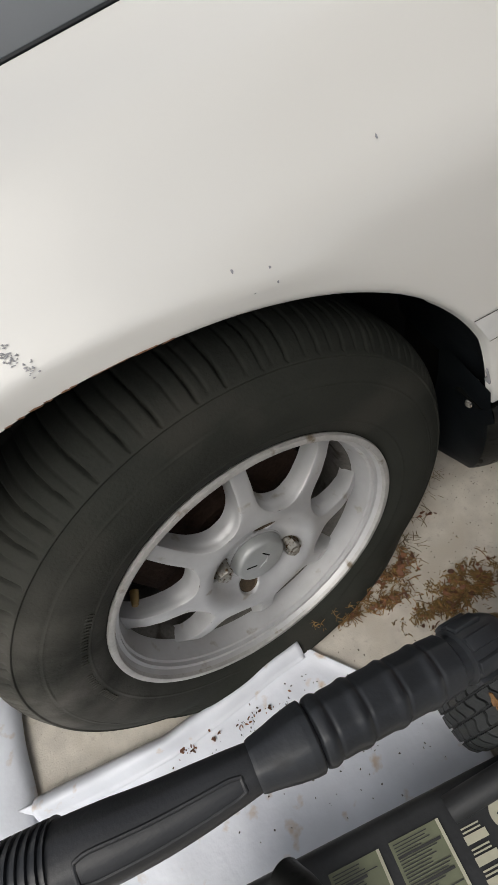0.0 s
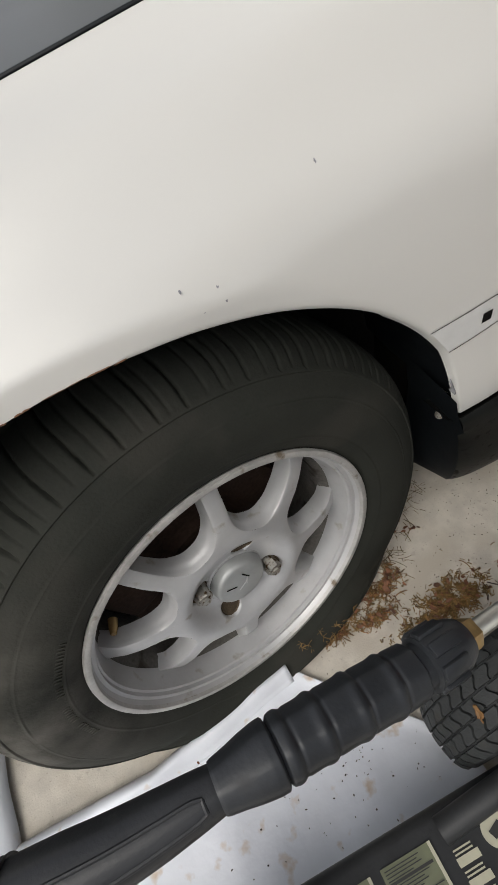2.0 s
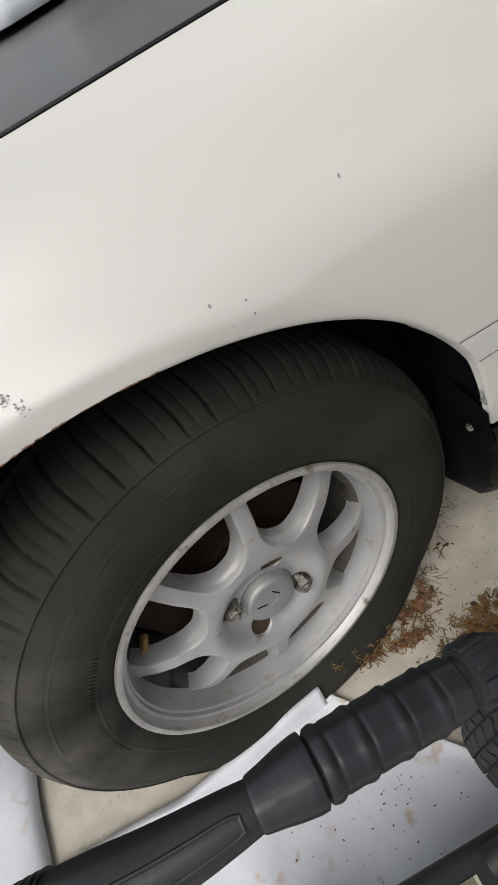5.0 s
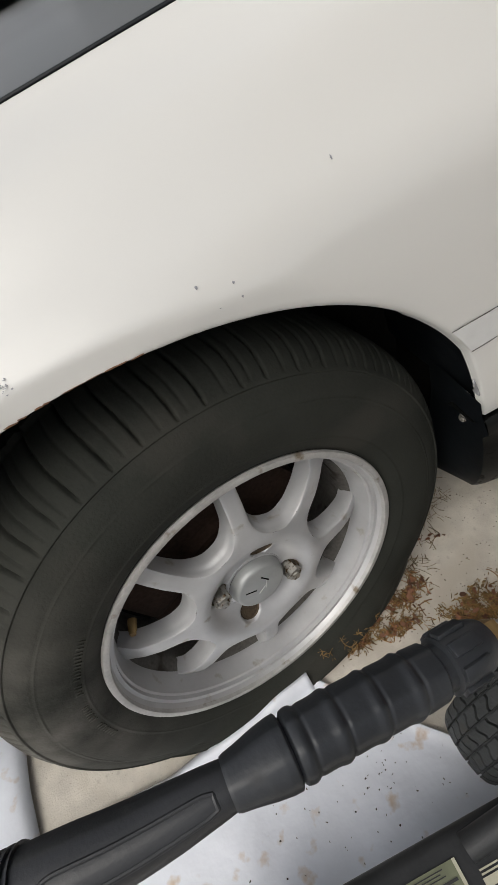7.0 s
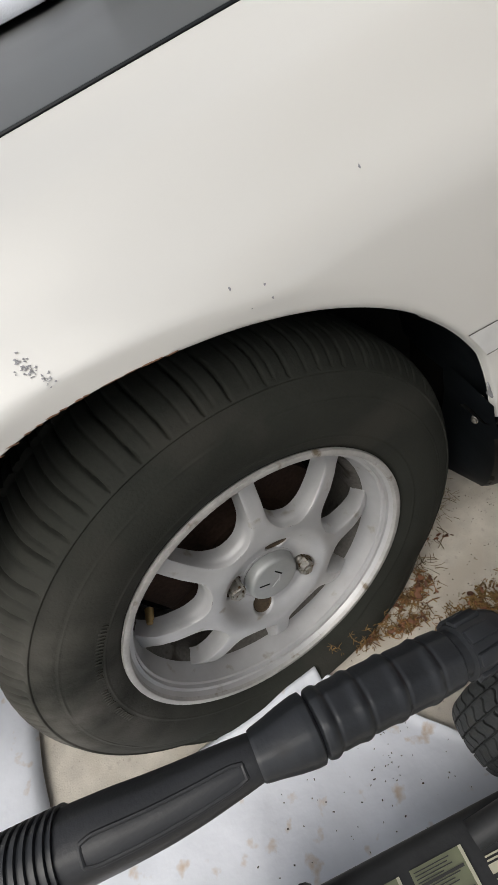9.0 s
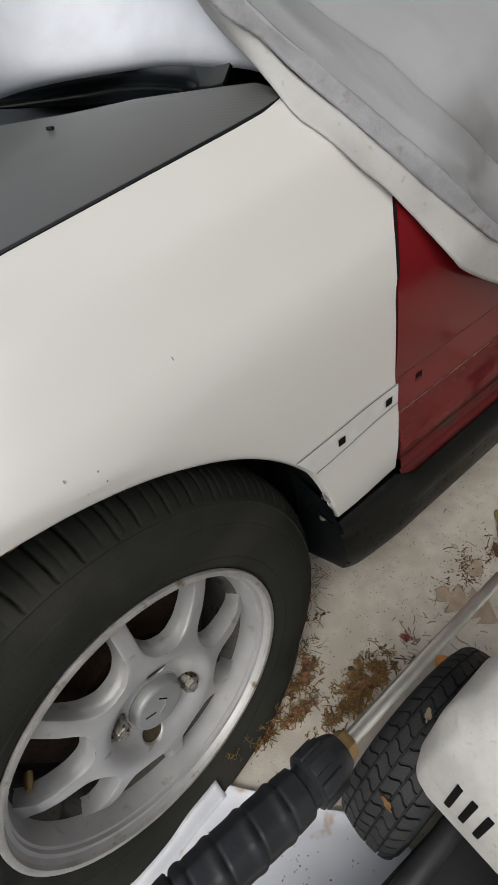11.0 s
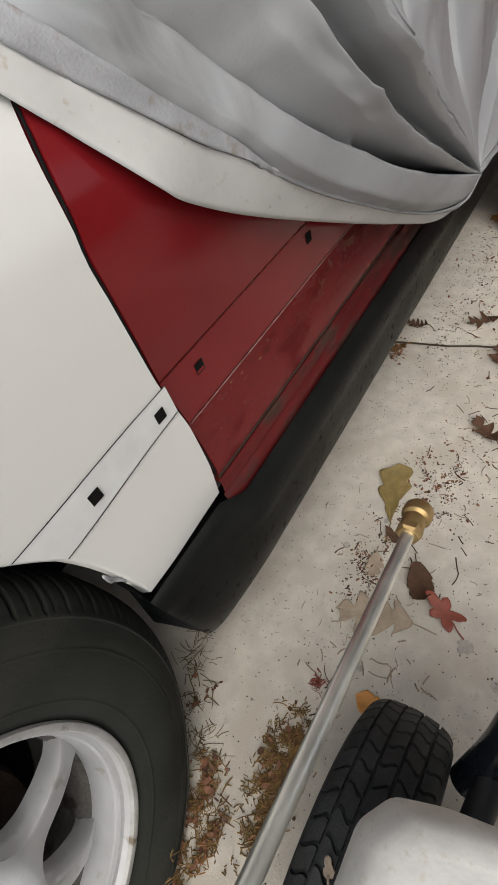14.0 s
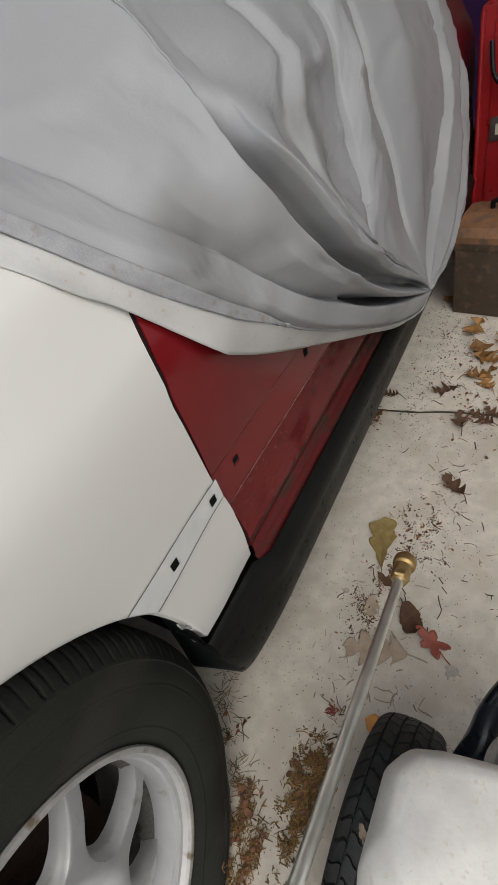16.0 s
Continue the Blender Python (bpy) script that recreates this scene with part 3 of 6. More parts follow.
for i, (x, z, w, h) in enumerate(((0.575, 0.380, 0.014, 0.006), (0.592, 0.386, 0.012, 0.004), (0.70, 0.376, 0.022, 0.009), (0.73, 0.385, 0.030, 0.006), (0.79, 0.378, 0.030, 0.012), (0.86, 0.384, 0.040, 0.008))):
    door_blot(x, z, w, h, M_SMEAR, 300 + i)
for i in range(46):
    rnd = random.Random(500 + i)
    door_blot(0.47 + 0.45 * rnd.random() ** 1.3, rnd.uniform(0.344, 0.391), rnd.uniform(0.001, 0.0045), rnd.uniform(0.0006, 0.0016), M_SMEAR if i % 3 else M_RUST, 560 + i, 9)
# pale line on the door crease: some wear, and its highlight put into the colour
worn = []
for i in range(60):
    x = 0.4475 + 0.50 * i / 59
    h = 0.0005 * (0.4 + abs(noise.noise(Vector((x * 60, 0, 0)))) * 1.6)
    worn.append([Vector((x, 0.0128 - 0.0012, 0.3955 - h)), Vector((x, 0.0128 - 0.0015, 0.3955)), Vector((x, 0.0128 - 0.0012, 0.3955 + h))])
part("worn_edge", grid_bm(worn), M_CREASE_HIGHLIGHT, DOOR, "pale line on the crease, wear and painted highlight")


def extrude_x(name, section, x0, x1, material, parent, label="", n=24, close=False, shape=None):
    """A profile of (y, z) drawn along the car."""
    rows = []
    for i in range(n):
        x = x0 + (x1 - x0) * i / (n - 1)
        rows.append([Vector(shape(x, y, z) if shape else (x, y, z)) for y, z in section])
    return part(name, grid_bm(rows, closed_v=close), material, parent, label, crease=30)


extrude_x("sill", [(0.03, 0.332), (0.008, 0.329), (0.004, 0.326), (-0.004, 0.327), (-0.007, 0.325), (-0.0105, 0.3165), (-0.0085, 0.3145), (-0.0125, 0.3120), (-0.0150, 0.3085), (-0.0160, 0.300), (-0.0150, 0.292)], 0.424, 2.0, M_SILL, CAR, "blotched dark red sill under the door", n=60, shape=lambda x, y, z: (x + 0.45 * max(0.0, z - 0.300) * max(0.0, 1 - (x - 0.424) / 0.2), y, z))
extrude_x("sill_gap", [(-0.0024, 0.3318), (-0.0034, 0.3300), (-0.0030, 0.3282)], 0.438, 2.0, M_BRAKE, CAR)


def skirt():
    """Black side skirt whose front end flares into a mud guard behind the wheel."""
    sec = [(0.03, 0.298), (-0.003, 0.300), (-0.0085, 0.306), (-0.0115, 0.3165), (-0.0135, 0.3195), (-0.0165, 0.3185), (-0.0225, 0.3110), (-0.0285, 0.3000), (-0.0320, 0.286), (-0.0335, 0.268), (-0.0330, 0.250), (-0.0318, 0.230), (-0.0290, 0.208), (-0.0240, 0.186), (-0.0170, 0.166), (-0.008, 0.151), (0.003, 0.144), (0.03, 0.142), (0.08, 0.15)]
    rows = []
    for i in range(60):
        f = i / 59
        row = []
        for j, (y, z) in enumerate(sec):
            x = 0.306 + 0.034 * max(0.0, (0.322 - z) / 0.186) ** 1.2 + 1.72 * f ** 1.9
            k = max(0.0, 1 - (x - 0.303) / 0.16)
            k = k * k * (3 - 2 * k)
            # behind the fender's corner the top edge steps down to clear the red sill
            drop = max(0.0, min(1.0, (x - 0.418) / 0.030))
            drop = drop * drop * (3 - 2 * drop) * max(0.0, min(1.0, (z - 0.24) / 0.06))
            yy = y + 0.012 * k * max(0.0, min(1.0, (0.318 - z) / 0.03)) - 0.006 * drop
            # a shallow step runs along the flank
            yy += 0.0022 * (1 - k) * (0.232 < z < 0.27)
            end = 0.010 * math.exp(-(x - 0.303 - 0.036 * max(0.0, (0.322 - z) / 0.186) ** 1.2) / 0.012) * (z < 0.3)
            row.append(Vector((x, yy + end, z - 0.0175 * drop - 0.013 * k * max(0.0, min(1.0, (0.21 - z) / 0.06)))))
        rows.append(row)
    part("side_skirt", grid_bm(rows), M_BLACK, CAR, "matt black plastic side skirt", crease=60)
    front = rows[0][7:17]
    front = [front[0] + Vector((-0.004, 0.014, 0.042)), front[0] + Vector((-0.003, 0.010, 0.024))] + front
    face = []
    for j in range(8):
        g = j / 7
        face.append([Vector((p.x + g * (0.032 * max(0.0, min(1.0, (p.z - 0.14) / 0.14)) - 0.020), p.y + (0.088 - p.y) * g, p.z - 0.004 * g)) for p in front])
    part("mud_flap", grid_bm(face), M_LINER, CAR, "black mud flap behind the wheel", crease=50)


skirt()


def liner():
    """Black wheel-arch liner and the flap behind the tyre."""
    rows = []
    for k in range(50):
        a = radians(14 + 164 * k / 49)
        r = ARCH_R - 0.004
        if math.degrees(a) < 35:
            r -= 0.014 * (35 - math.degrees(a)) / 50
        row = []
        for j in range(9):
            y = 0.012 + 0.29 * j / 8
            wob = 0.004 * math.sin(9 * a + j)
            row.append(Vector((ARCH_X + (r + wob * (j > 0)) * math.cos(a), y, max(0.12, ARCH_Z + (r + wob * (j > 0)) * math.sin(a)))))
        rows.append(row)
    part("arch_liner", grid_bm(rows), M_LINER, CAR, "black plastic arch liner")
    # inner wall of the wheel house
    part("wheel_house", box_bm((0.75, 0.02, 0.5), pose(0, 0.31, 0.36)), M_DARK, CAR)
    # added black box in place of the shade between tyre and flap
    part("inner_guard", box_bm((0.02, 0.26, 0.27), pose(0.345, 0.20, 0.325)), M_DARK, CAR)
    part("flap_bolt", lathe_bm([(0.0, 0.0032), (0.0026, 0.0032), (0.0031, 0.0016), (0.0050, 0.0012), (0.0056, -0.001)], 20, frame_to((0.3140, 0.0225, 0.288), (-0.9, -0.3, 0.3))), M_NUT, CAR, "rusty steel bolt")


liner()


def bent_tab():
    """The torn and bent inner flange of the arch, bare metal showing."""
    a = radians(19.5)
    r = arch_r(19.5)
    rows = []
    for i in range(9):
        f = i / 8
        ang = a + radians(5.0) * f
        x, z = ARCH_X + r * math.cos(ang), ARCH_Z + r * math.sin(ang)
        y = flank(x, z)
        wide = 0.0032 * (0.4 + math.sin(math.pi * f)) * (1 + 0.3 * noise.noise(Vector((f * 5, 0, 1))))
        rows.append([Vector((x - wide * g, y + 0.002 + 0.004 * g * math.sin(6 * f), z - 0.002 * g)) for g in (0, 0.35, 0.7, 1.0)])
    thick(part("bent_tab", grid_bm(rows), M_SCRATCH, CAR, "bent bare-metal flange of the arch"), 0.0012, 0)


bent_tab()

# underside that closes the body
part("underbody", box_bm((3.2, 1.15, 0.22), pose(1.2, 0.75, 0.33), 0.02), M_DARK, CAR)
part("engine_bay_floor", box_bm((1.2, 1.1, 0.12), pose(-0.3, 0.9, 0.50), 0.02), M_DARK, CAR)


def hood():
    """Carbon hood: its edge follows the fender, its rear corner is rounded."""
    rows = []
    for i in range(50):
        x = -0.85 + 1.29 * i / 49
        row = []
        for j in range(30):
            f = j / 29
            y0 = flank(x, hood_z(x)) + 0.0035
            back = lerp_table(x, ((0.36, 0.0), (0.395, 0.003), (0.415, 0.012), (0.43, 0.03), (0.44, 0.06)))
            y0 += back
            y = y0 + 1.42 * f ** 1.4
            rise = 0.022 * (1 - math.exp(-(y - y0 + back) / 0.25))
            crease_line = 0.002 * math.exp(-((y - 0.30 - 0.15 * (0.4 - x)) / 0.012) ** 2)
            # the rear edge draws forward towards the middle
            px = x - max(0.0, (x + 0.2) / 0.64) * lerp_table(y, ((0.15, 0.0), (0.22, 0.04), (0.31, 0.095), (0.37, 0.145), (0.47, 0.205), (0.8, 0.32)))
            row.append(Vector((px, y, hood_z(px) + 0.002 + rise + crease_line)))
        rows.append(row)
    rows = [[Vector((p[0].x, p[0].y + 0.003, p[0].z - 0.02)), Vector((p[0].x, p[0].y, p[0].z - 0.005))] + p for p in rows]
    last = [Vector((p.x + 0.004, p.y, p.z - 0.02)) for p in rows[-1]]
    part("hood", grid_bm(rows + [last]), M_CARBON, CAR, "dark carbon-fibre hood with a dull shine", crease=60)
    edge = []
    for i in range(40):
        x = -0.85 + 1.29 * i / 39
        back = lerp_table(x, ((0.36, 0.0), (0.395, 0.003), (0.415, 0.012), (0.43, 0.03), (0.44, 0.06)))
        edge.append(Vector((x, flank(x, hood_z(x)) + 0.0022 + back, hood_z(x) + 0.0005)))
    part("hood_seal", tube_bm(edge, 0.0022, 8), M_LINER, CAR, "black rubber seal along the hood")
    part("washer_jet", box_bm((0.005, 0.009, 0.004), pose(0.255, 0.340, 0.7405, 0, 8, 30), 0.0015), M_LINER, CAR, "small black washer jet")
    glass = [[Vector((0.40 + 0.30 * v - 0.32 * max(0.0, u - 0.2) * (1 - v), 0.24 + 1.15 * u, 0.722 + 0.34 * v)) for v in (0, 0.25, 0.5, 0.75, 1)] for u in np.linspace(0, 1, 16)]
    thick(part("windscreen", grid_bm(glass), M_GLASS, CAR, "dark windscreen under the cover"), 0.005, 1)
    part("cowl", box_bm((0.80, 1.3, 0.03), pose(0.62, 0.90, 0.700), 0.005), M_LINER, CAR, "black cowl panel")


hood()


# ---- wheel of the car ----
AXIS = Vector((math.sin(radians(8.5)) * math.cos(radians(5)), -math.cos(radians(8.5)) * math.cos(radians(5)), math.sin(radians(5))))
WHEEL = frame_to((0.013, -0.009, 0.222), AXIS)
HUB = thing("wheel", "", "")
HUB.parent = CAR
tagged(HUB, "flat tyre on a dirty silver eight-spoke alloy rim")


def tyre():
    prof = [(0.186, -0.012), (0.191, -0.002), (0.199, 0.003), (0.207, 0.0068), (0.2085, 0.0073), (0.2092, 0.0079), (0.2101, 0.0081), (0.2108, 0.0078), (0.213, 0.0085), (0.222, 0.0108), (0.233, 0.0122), (0.244, 0.0118), (0.250, 0.0104), (0.2515, 0.0100), (0.2522, 0.0101), (0.2531, 0.0098), (0.2538, 0.0092), (0.256, 0.0090), (0.260, 0.0080), (0.264, 0.0066),
            (0.270, 0.0038), (0.2752, 0.0014), (0.2768, 0.0022), (0.2786, 0.0012), (0.2805, -0.0022), (0.2865, -0.0075), (0.2925, -0.0145), (0.2975, -0.0225), (0.3010, -0.0315), (0.3030, -0.0420), (0.3042, -0.052), (0.3048, -0.061),
            (0.306, -0.085), (0.300, -0.088), (0.300, -0.096), (0.306, -0.099), (0.304, -0.126), (0.294, -0.150), (0.281, -0.166), (0.257, -0.177), (0.225, -0.180), (0.190, -0.168)]
    n = 1500
    rows = []
    rnd = random.Random(77)
    # shoulder lugs of uneven pitch, parted by curved grooves that run out on the wall
    pitch = [rnd.uniform(0.80, 1.20) for _ in range(60)]
    marks, turn = [], 0.0
    for q in pitch:
        marks.append(turn * 2 * math.pi / sum(pitch))
        turn += q
    depth_of = [rnd.uniform(0.75, 1.2) for _ in pitch]
    step = 2 * math.pi / len(pitch)

    def groove(a, i):
        """How deep the rubber is cut at an angle, on one ring of the section."""
        a = (a + 0.012 * math.sin((i - 18) * 0.30)) % (2 * math.pi)
        best = 0.0
        guess = int(a / step)
        for q in range(guess - 3, guess + 4):
            k = q % len(marks)
            off = (a - marks[k] + math.pi) % (2 * math.pi) - math.pi
            best = max(best, depth_of[k] * math.exp(-(off / 0.0050) ** 2))
            half = (off - 0.5 * step + math.pi) % (2 * math.pi) - math.pi
            if i > 24:
                best = max(best, 0.45 * math.exp(-(half / 0.005) ** 2))
        return best

    for k in range(n):
        a = 2 * math.pi * k / n
        row = []
        for i, (r, h) in enumerate(prof):
            if 24 <= i <= 36:
                cut = groove(a, i) * min(1.0, (i - 23) / 2)
                r -= 0.0036 * cut
                h -= 0.0026 * cut * (i < 29)
            elif 14 <= i < 19:
                h += 0.0006 * noise.noise(Vector((9 * math.cos(a), 9 * math.sin(a), i * 0.4)))
            p = WHEEL @ Vector((r * math.cos(a), r * math.sin(a), h))
            low = 0.045 - p.z
            if low > 0:
                # the air is out: the wall folds and spreads on the floor
                s = low * 0.55
                out = AXIS.copy()
                out.z = 0
                side = 1 if i < 29 else -1
                p += side * out.normalized() * s * 0.55 * (1 if r > 0.2 else 0.2)
                p.z = 0.003 + 0.042 * math.exp(-low / 0.05)
            row.append(p)
        rows.append(row)
    body = part("tyre", grid_bm(rows, closed_u=True), M_TYRE, HUB, "worn dusty black tyre with no air", crease=50)
    # moulded marks near the bead, too worn to read
    marks_bm = bmesh.new()
    for k in range(34):
        a = radians(138 + 1.25 * k + (5 if k > 16 else 0))
        if rnd.random() < 0.15:
            continue
        long = rnd.uniform(0.006, 0.0085)
        r = 0.2165
        m = WHEEL @ pose(r * math.cos(a), r * math.sin(a), 0.0098, 0, 0, math.degrees(a))
        add(marks_bm, box_bm((long, rnd.uniform(0.0010, 0.0026), 0.0014), m, 0.0004, 1))
    part("moulded_marks", marks_bm, M_TYRE, body)
    return body


tyre()


def rim():
    m = WHEEL
    part("rim_lip", lathe_bm([(0.1865, -0.010), (0.1915, 0.000), (0.1905, 0.0035), (0.1875, 0.0045), (0.1840, 0.0035), (0.1825, -0.001)], 128, m), M_LIP, HUB, "scraped grimy rim lip")
    barrel = [(0.1825, -0.001), (0.1805, -0.0070), (0.1765, -0.0080), (0.1760, -0.0130), (0.1738, -0.0148), (0.1715, -0.030), (0.1690, -0.037), (0.1678, -0.042)]
    part("rim_barrel", lathe_bm(barrel, 128, m), M_RIM, HUB, "silver alloy rim with a scraped lip", crease=24)
    part("inner_barrel", lathe_bm([(0.1678, -0.042), (0.1640, -0.050), (0.1610, -0.054), (0.1600, -0.085), (0.164, -0.10), (0.172, -0.16), (0.188, -0.165)], 96, m), M_INNER_BARREL, HUB, "dark blotched grey inner barrel")
    # one face with eight spokes: each spoke patch widens into the hub
    n_w = 26
    sector = math.pi / 8
    bm = bmesh.new()
    phase = radians(37.5)
    dish = ((0.0, -0.0245), (0.036, -0.0245), (0.046, -0.0232), (0.056, -0.0185), (0.064, -0.0122), (0.072, -0.0075), (0.079, -0.0062), (0.087, -0.0076), (0.096, -0.0100), (0.11, -0.0130), (0.13, -0.0172), (0.15, -0.0245), (0.162, -0.0330), (0.172, -0.0400))
    lugs = [(0.05 * math.cos(radians(-28 + 90 * k)), 0.05 * math.sin(radians(-28 + 90 * k))) for k in range(4)]

    def depth(r, a=0.0):
        """The dished hub with its proud rim, the falling spokes, and a pocket round each nut."""
        d = sum(lerp_table(r + e, dish) for e in (-0.003, -0.0015, 0, 0.0015, 0.003)) / 5
        if r < 0.075:
            for x, y in lugs:
                away = math.hypot(r * math.cos(a) - x, r * math.sin(a) - y)
                d = min(d, d + (-0.0285 - d) * max(0.0, min(1.0, (0.0142 - away) / 0.0022)))
        return d

    r_in = 0.086
    # layers of each window's wall, from the face down: set in from the inner end, set in from the sides, depth
    layers = ((0.0, 0.0, 0.0), (0.0004, 0.0006, -0.0012), (0.0012, 0.0012, -0.0050), (0.0020, 0.0016, -0.0085), (0.0034, 0.0020, -0.0100), (0.0040, 0.0025, -0.0145), (0.0044, 0.0029, -0.0200), (0.0046, 0.0031, -0.0250))

    def half(r, e_in, e_side):
        """Half the angle that the metal fills at a radius."""
        if r <= r_in + e_in:
            return sector
        fade = 1 - 0.7 * min(1, max(0, (r - 0.10) / 0.06))
        spoke = (0.0098 + 0.005 * max(0, (0.120 - r) / 0.057) ** 2 + 0.006 * max(0, (r - 0.148) / 0.02) ** 2 + e_side * fade) / r
        t = min(1, (r - r_in - e_in) / 0.026)
        return sector - max(0.0, sector - spoke) * (1 - (1 - t) ** 2.6) ** (1 / 2.6)

    rs = [0.034 + 0.050 * i / 38 for i in range(38)] + [0.084 + 0.036 * i / 44 for i in range(44)] + [0.120 + (0.172 - 0.120) * i / 18 for i in range(19)]
    for k in range(8):
        a0 = phase + k * 2 * sector
        vs = []
        for r in rs:
            w = half(r, 0, 0)
            low = min(1, max(0, (r - 0.088) / 0.012))
            cols = [(-w + 2 * w * j / n_w, -0.0012 * (2 * j / n_w - 1) ** 6 * low * (w < sector)) for j in range(n_w + 1)]
            vs.append([bm.verts.new(m @ Vector((r * math.cos(a0 + a), r * math.sin(a0 + a), depth(r, a0 + a) + d))) for a, d in cols])
        for i in range(len(rs) - 1):
            for j in range(n_w):
                bm.faces.new((vs[i][j], vs[i + 1][j], vs[i + 1][j + 1], vs[i][j + 1]))
    # the walls of each window: its outline let down in shallow steps
    turns = [-1 + 2 * q / 96 for q in range(97)]
    for k in range(8):
        mid = phase + (2 * k + 1) * sector
        rows = []
        for e_in, e_side, d in layers:
            row = []
            for q in turns:
                r = r_in + e_in + (0.172 - r_in - e_in) * abs(q) ** 2.6
                open_half = sector - half(r, e_in, e_side)
                a = mid + (open_half if q > 0 else -open_half)
                rim_drop = -0.0012 * min(1, max(0, (r - 0.088) / 0.012)) * (open_half > 1e-6)
                row.append(m @ Vector((r * math.cos(a), r * math.sin(a), depth(r) + d + rim_drop)))
            rows.append(row)
        add(bm, grid_bm(rows))
    bmesh.ops.remove_doubles(bm, verts=bm.verts, dist=2e-5)
    face = part("spoke_face", bm, M_RIM, HUB, "silver alloy face with eight spokes", crease=42)
    cap = [(0.0, -0.0112), (0.0285, -0.0114), (0.0308, -0.0119), (0.0325, -0.0135), (0.0340, -0.0170), (0.0352, -0.0225), (0.036, -0.0255)]
    part("centre_cap", lathe_bm(cap, 48, m @ pose(0.002, -0.003, 0)), M_CAP, HUB, "grey plastic centre cap")
    part("cap_recess", lathe_bm([(0.0345, -0.0252), (0.0365, -0.0250), (0.0380, -0.0236), (0.0395, -0.0250)], 48, m), M_RIM, HUB)
    # the cap's plain emblem: a pale shield with two dark slots
    for x, y, w, h, turn in ((-0.0125, 0.0005, 0.0145, 0.0016, -28), (0.0095, 0.0065, 0.0145, 0.0016, -62)):
        part("cap_slot", box_bm((w, h, 0.0010), m @ pose(x, y, -0.0110, 0, 0, turn), 0.0003), M_DARK, HUB)
    for x, y, w, h, turn in ((0.0020, -0.0085, 0.0150, 0.0013, 28), (0.0085, -0.0040, 0.0135, 0.0013, 70)):
        part("cap_mark", box_bm((w, h, 0.0010), m @ pose(x, y, -0.0110, 0, 0, turn), 0.0003), M_RIM, HUB)
    for k in range(4):
        a = radians(-28 + 90 * k)
        at = m @ pose(0.05 * math.cos(a), 0.05 * math.sin(a), 0)
        part("lug_recess", lathe_bm([(0.0138, 0.0), (0.0124, -0.0018), (0.006, -0.0026), (0.0, -0.0028)], 28, m @ pose(*lugs[k], -0.0215, 0, 0, -28 + 90 * k) @ pose(0, 0, 0, 0, -25, 0)), M_GRIME, HUB, "pocket brown with grime")
        if k in (0, 2):
            nut = part("lug_nut", lathe_bm([(0.0112, -0.028), (0.0110, -0.023), (0.0100, -0.0205)], 24, at), M_NUT, HUB, "worn steel lug nut")
            part("nut_head", lathe_bm([(0.0104, -0.0225), (0.0104, -0.0095), (0.0092, -0.0072), (0.0064, -0.0066), (0.0060, -0.0045), (0.0, -0.0042)], 6, at), M_NUT, nut)
    part("brake_disc", lathe_bm([(0.0, -0.060), (0.07, -0.060), (0.075, -0.075), (0.125, -0.078), (0.128, -0.10), (0.0, -0.10)], 64, m), M_BRAKE, HUB, "rusty brown brake disc")
    part("caliper", box_bm((0.05, 0.11, 0.05), m @ pose(-0.115, 0.055, -0.085, 0, 0, 20), 0.01), M_BRAKE, HUB)
    part("backing", lathe_bm([(0.0, -0.13), (0.163, -0.13)], 48, m), M_DARK, HUB)
    a = radians(165)
    valve = m @ pose(0.147 * math.cos(a), 0.147 * math.sin(a), -0.044, 0, -20, 0)
    part("valve_stem", lathe_bm([(0.0, 0.006), (0.0034, 0.006), (0.0040, 0.005), (0.0040, 0.002), (0.0048, 0.001), (0.0055, -0.012)], 14, valve), M_BRASS, HUB, "brass valve stem")


rim()


# ---- cover over the car ----
KNOT = Vector((0.984, -0.099, 0.382))


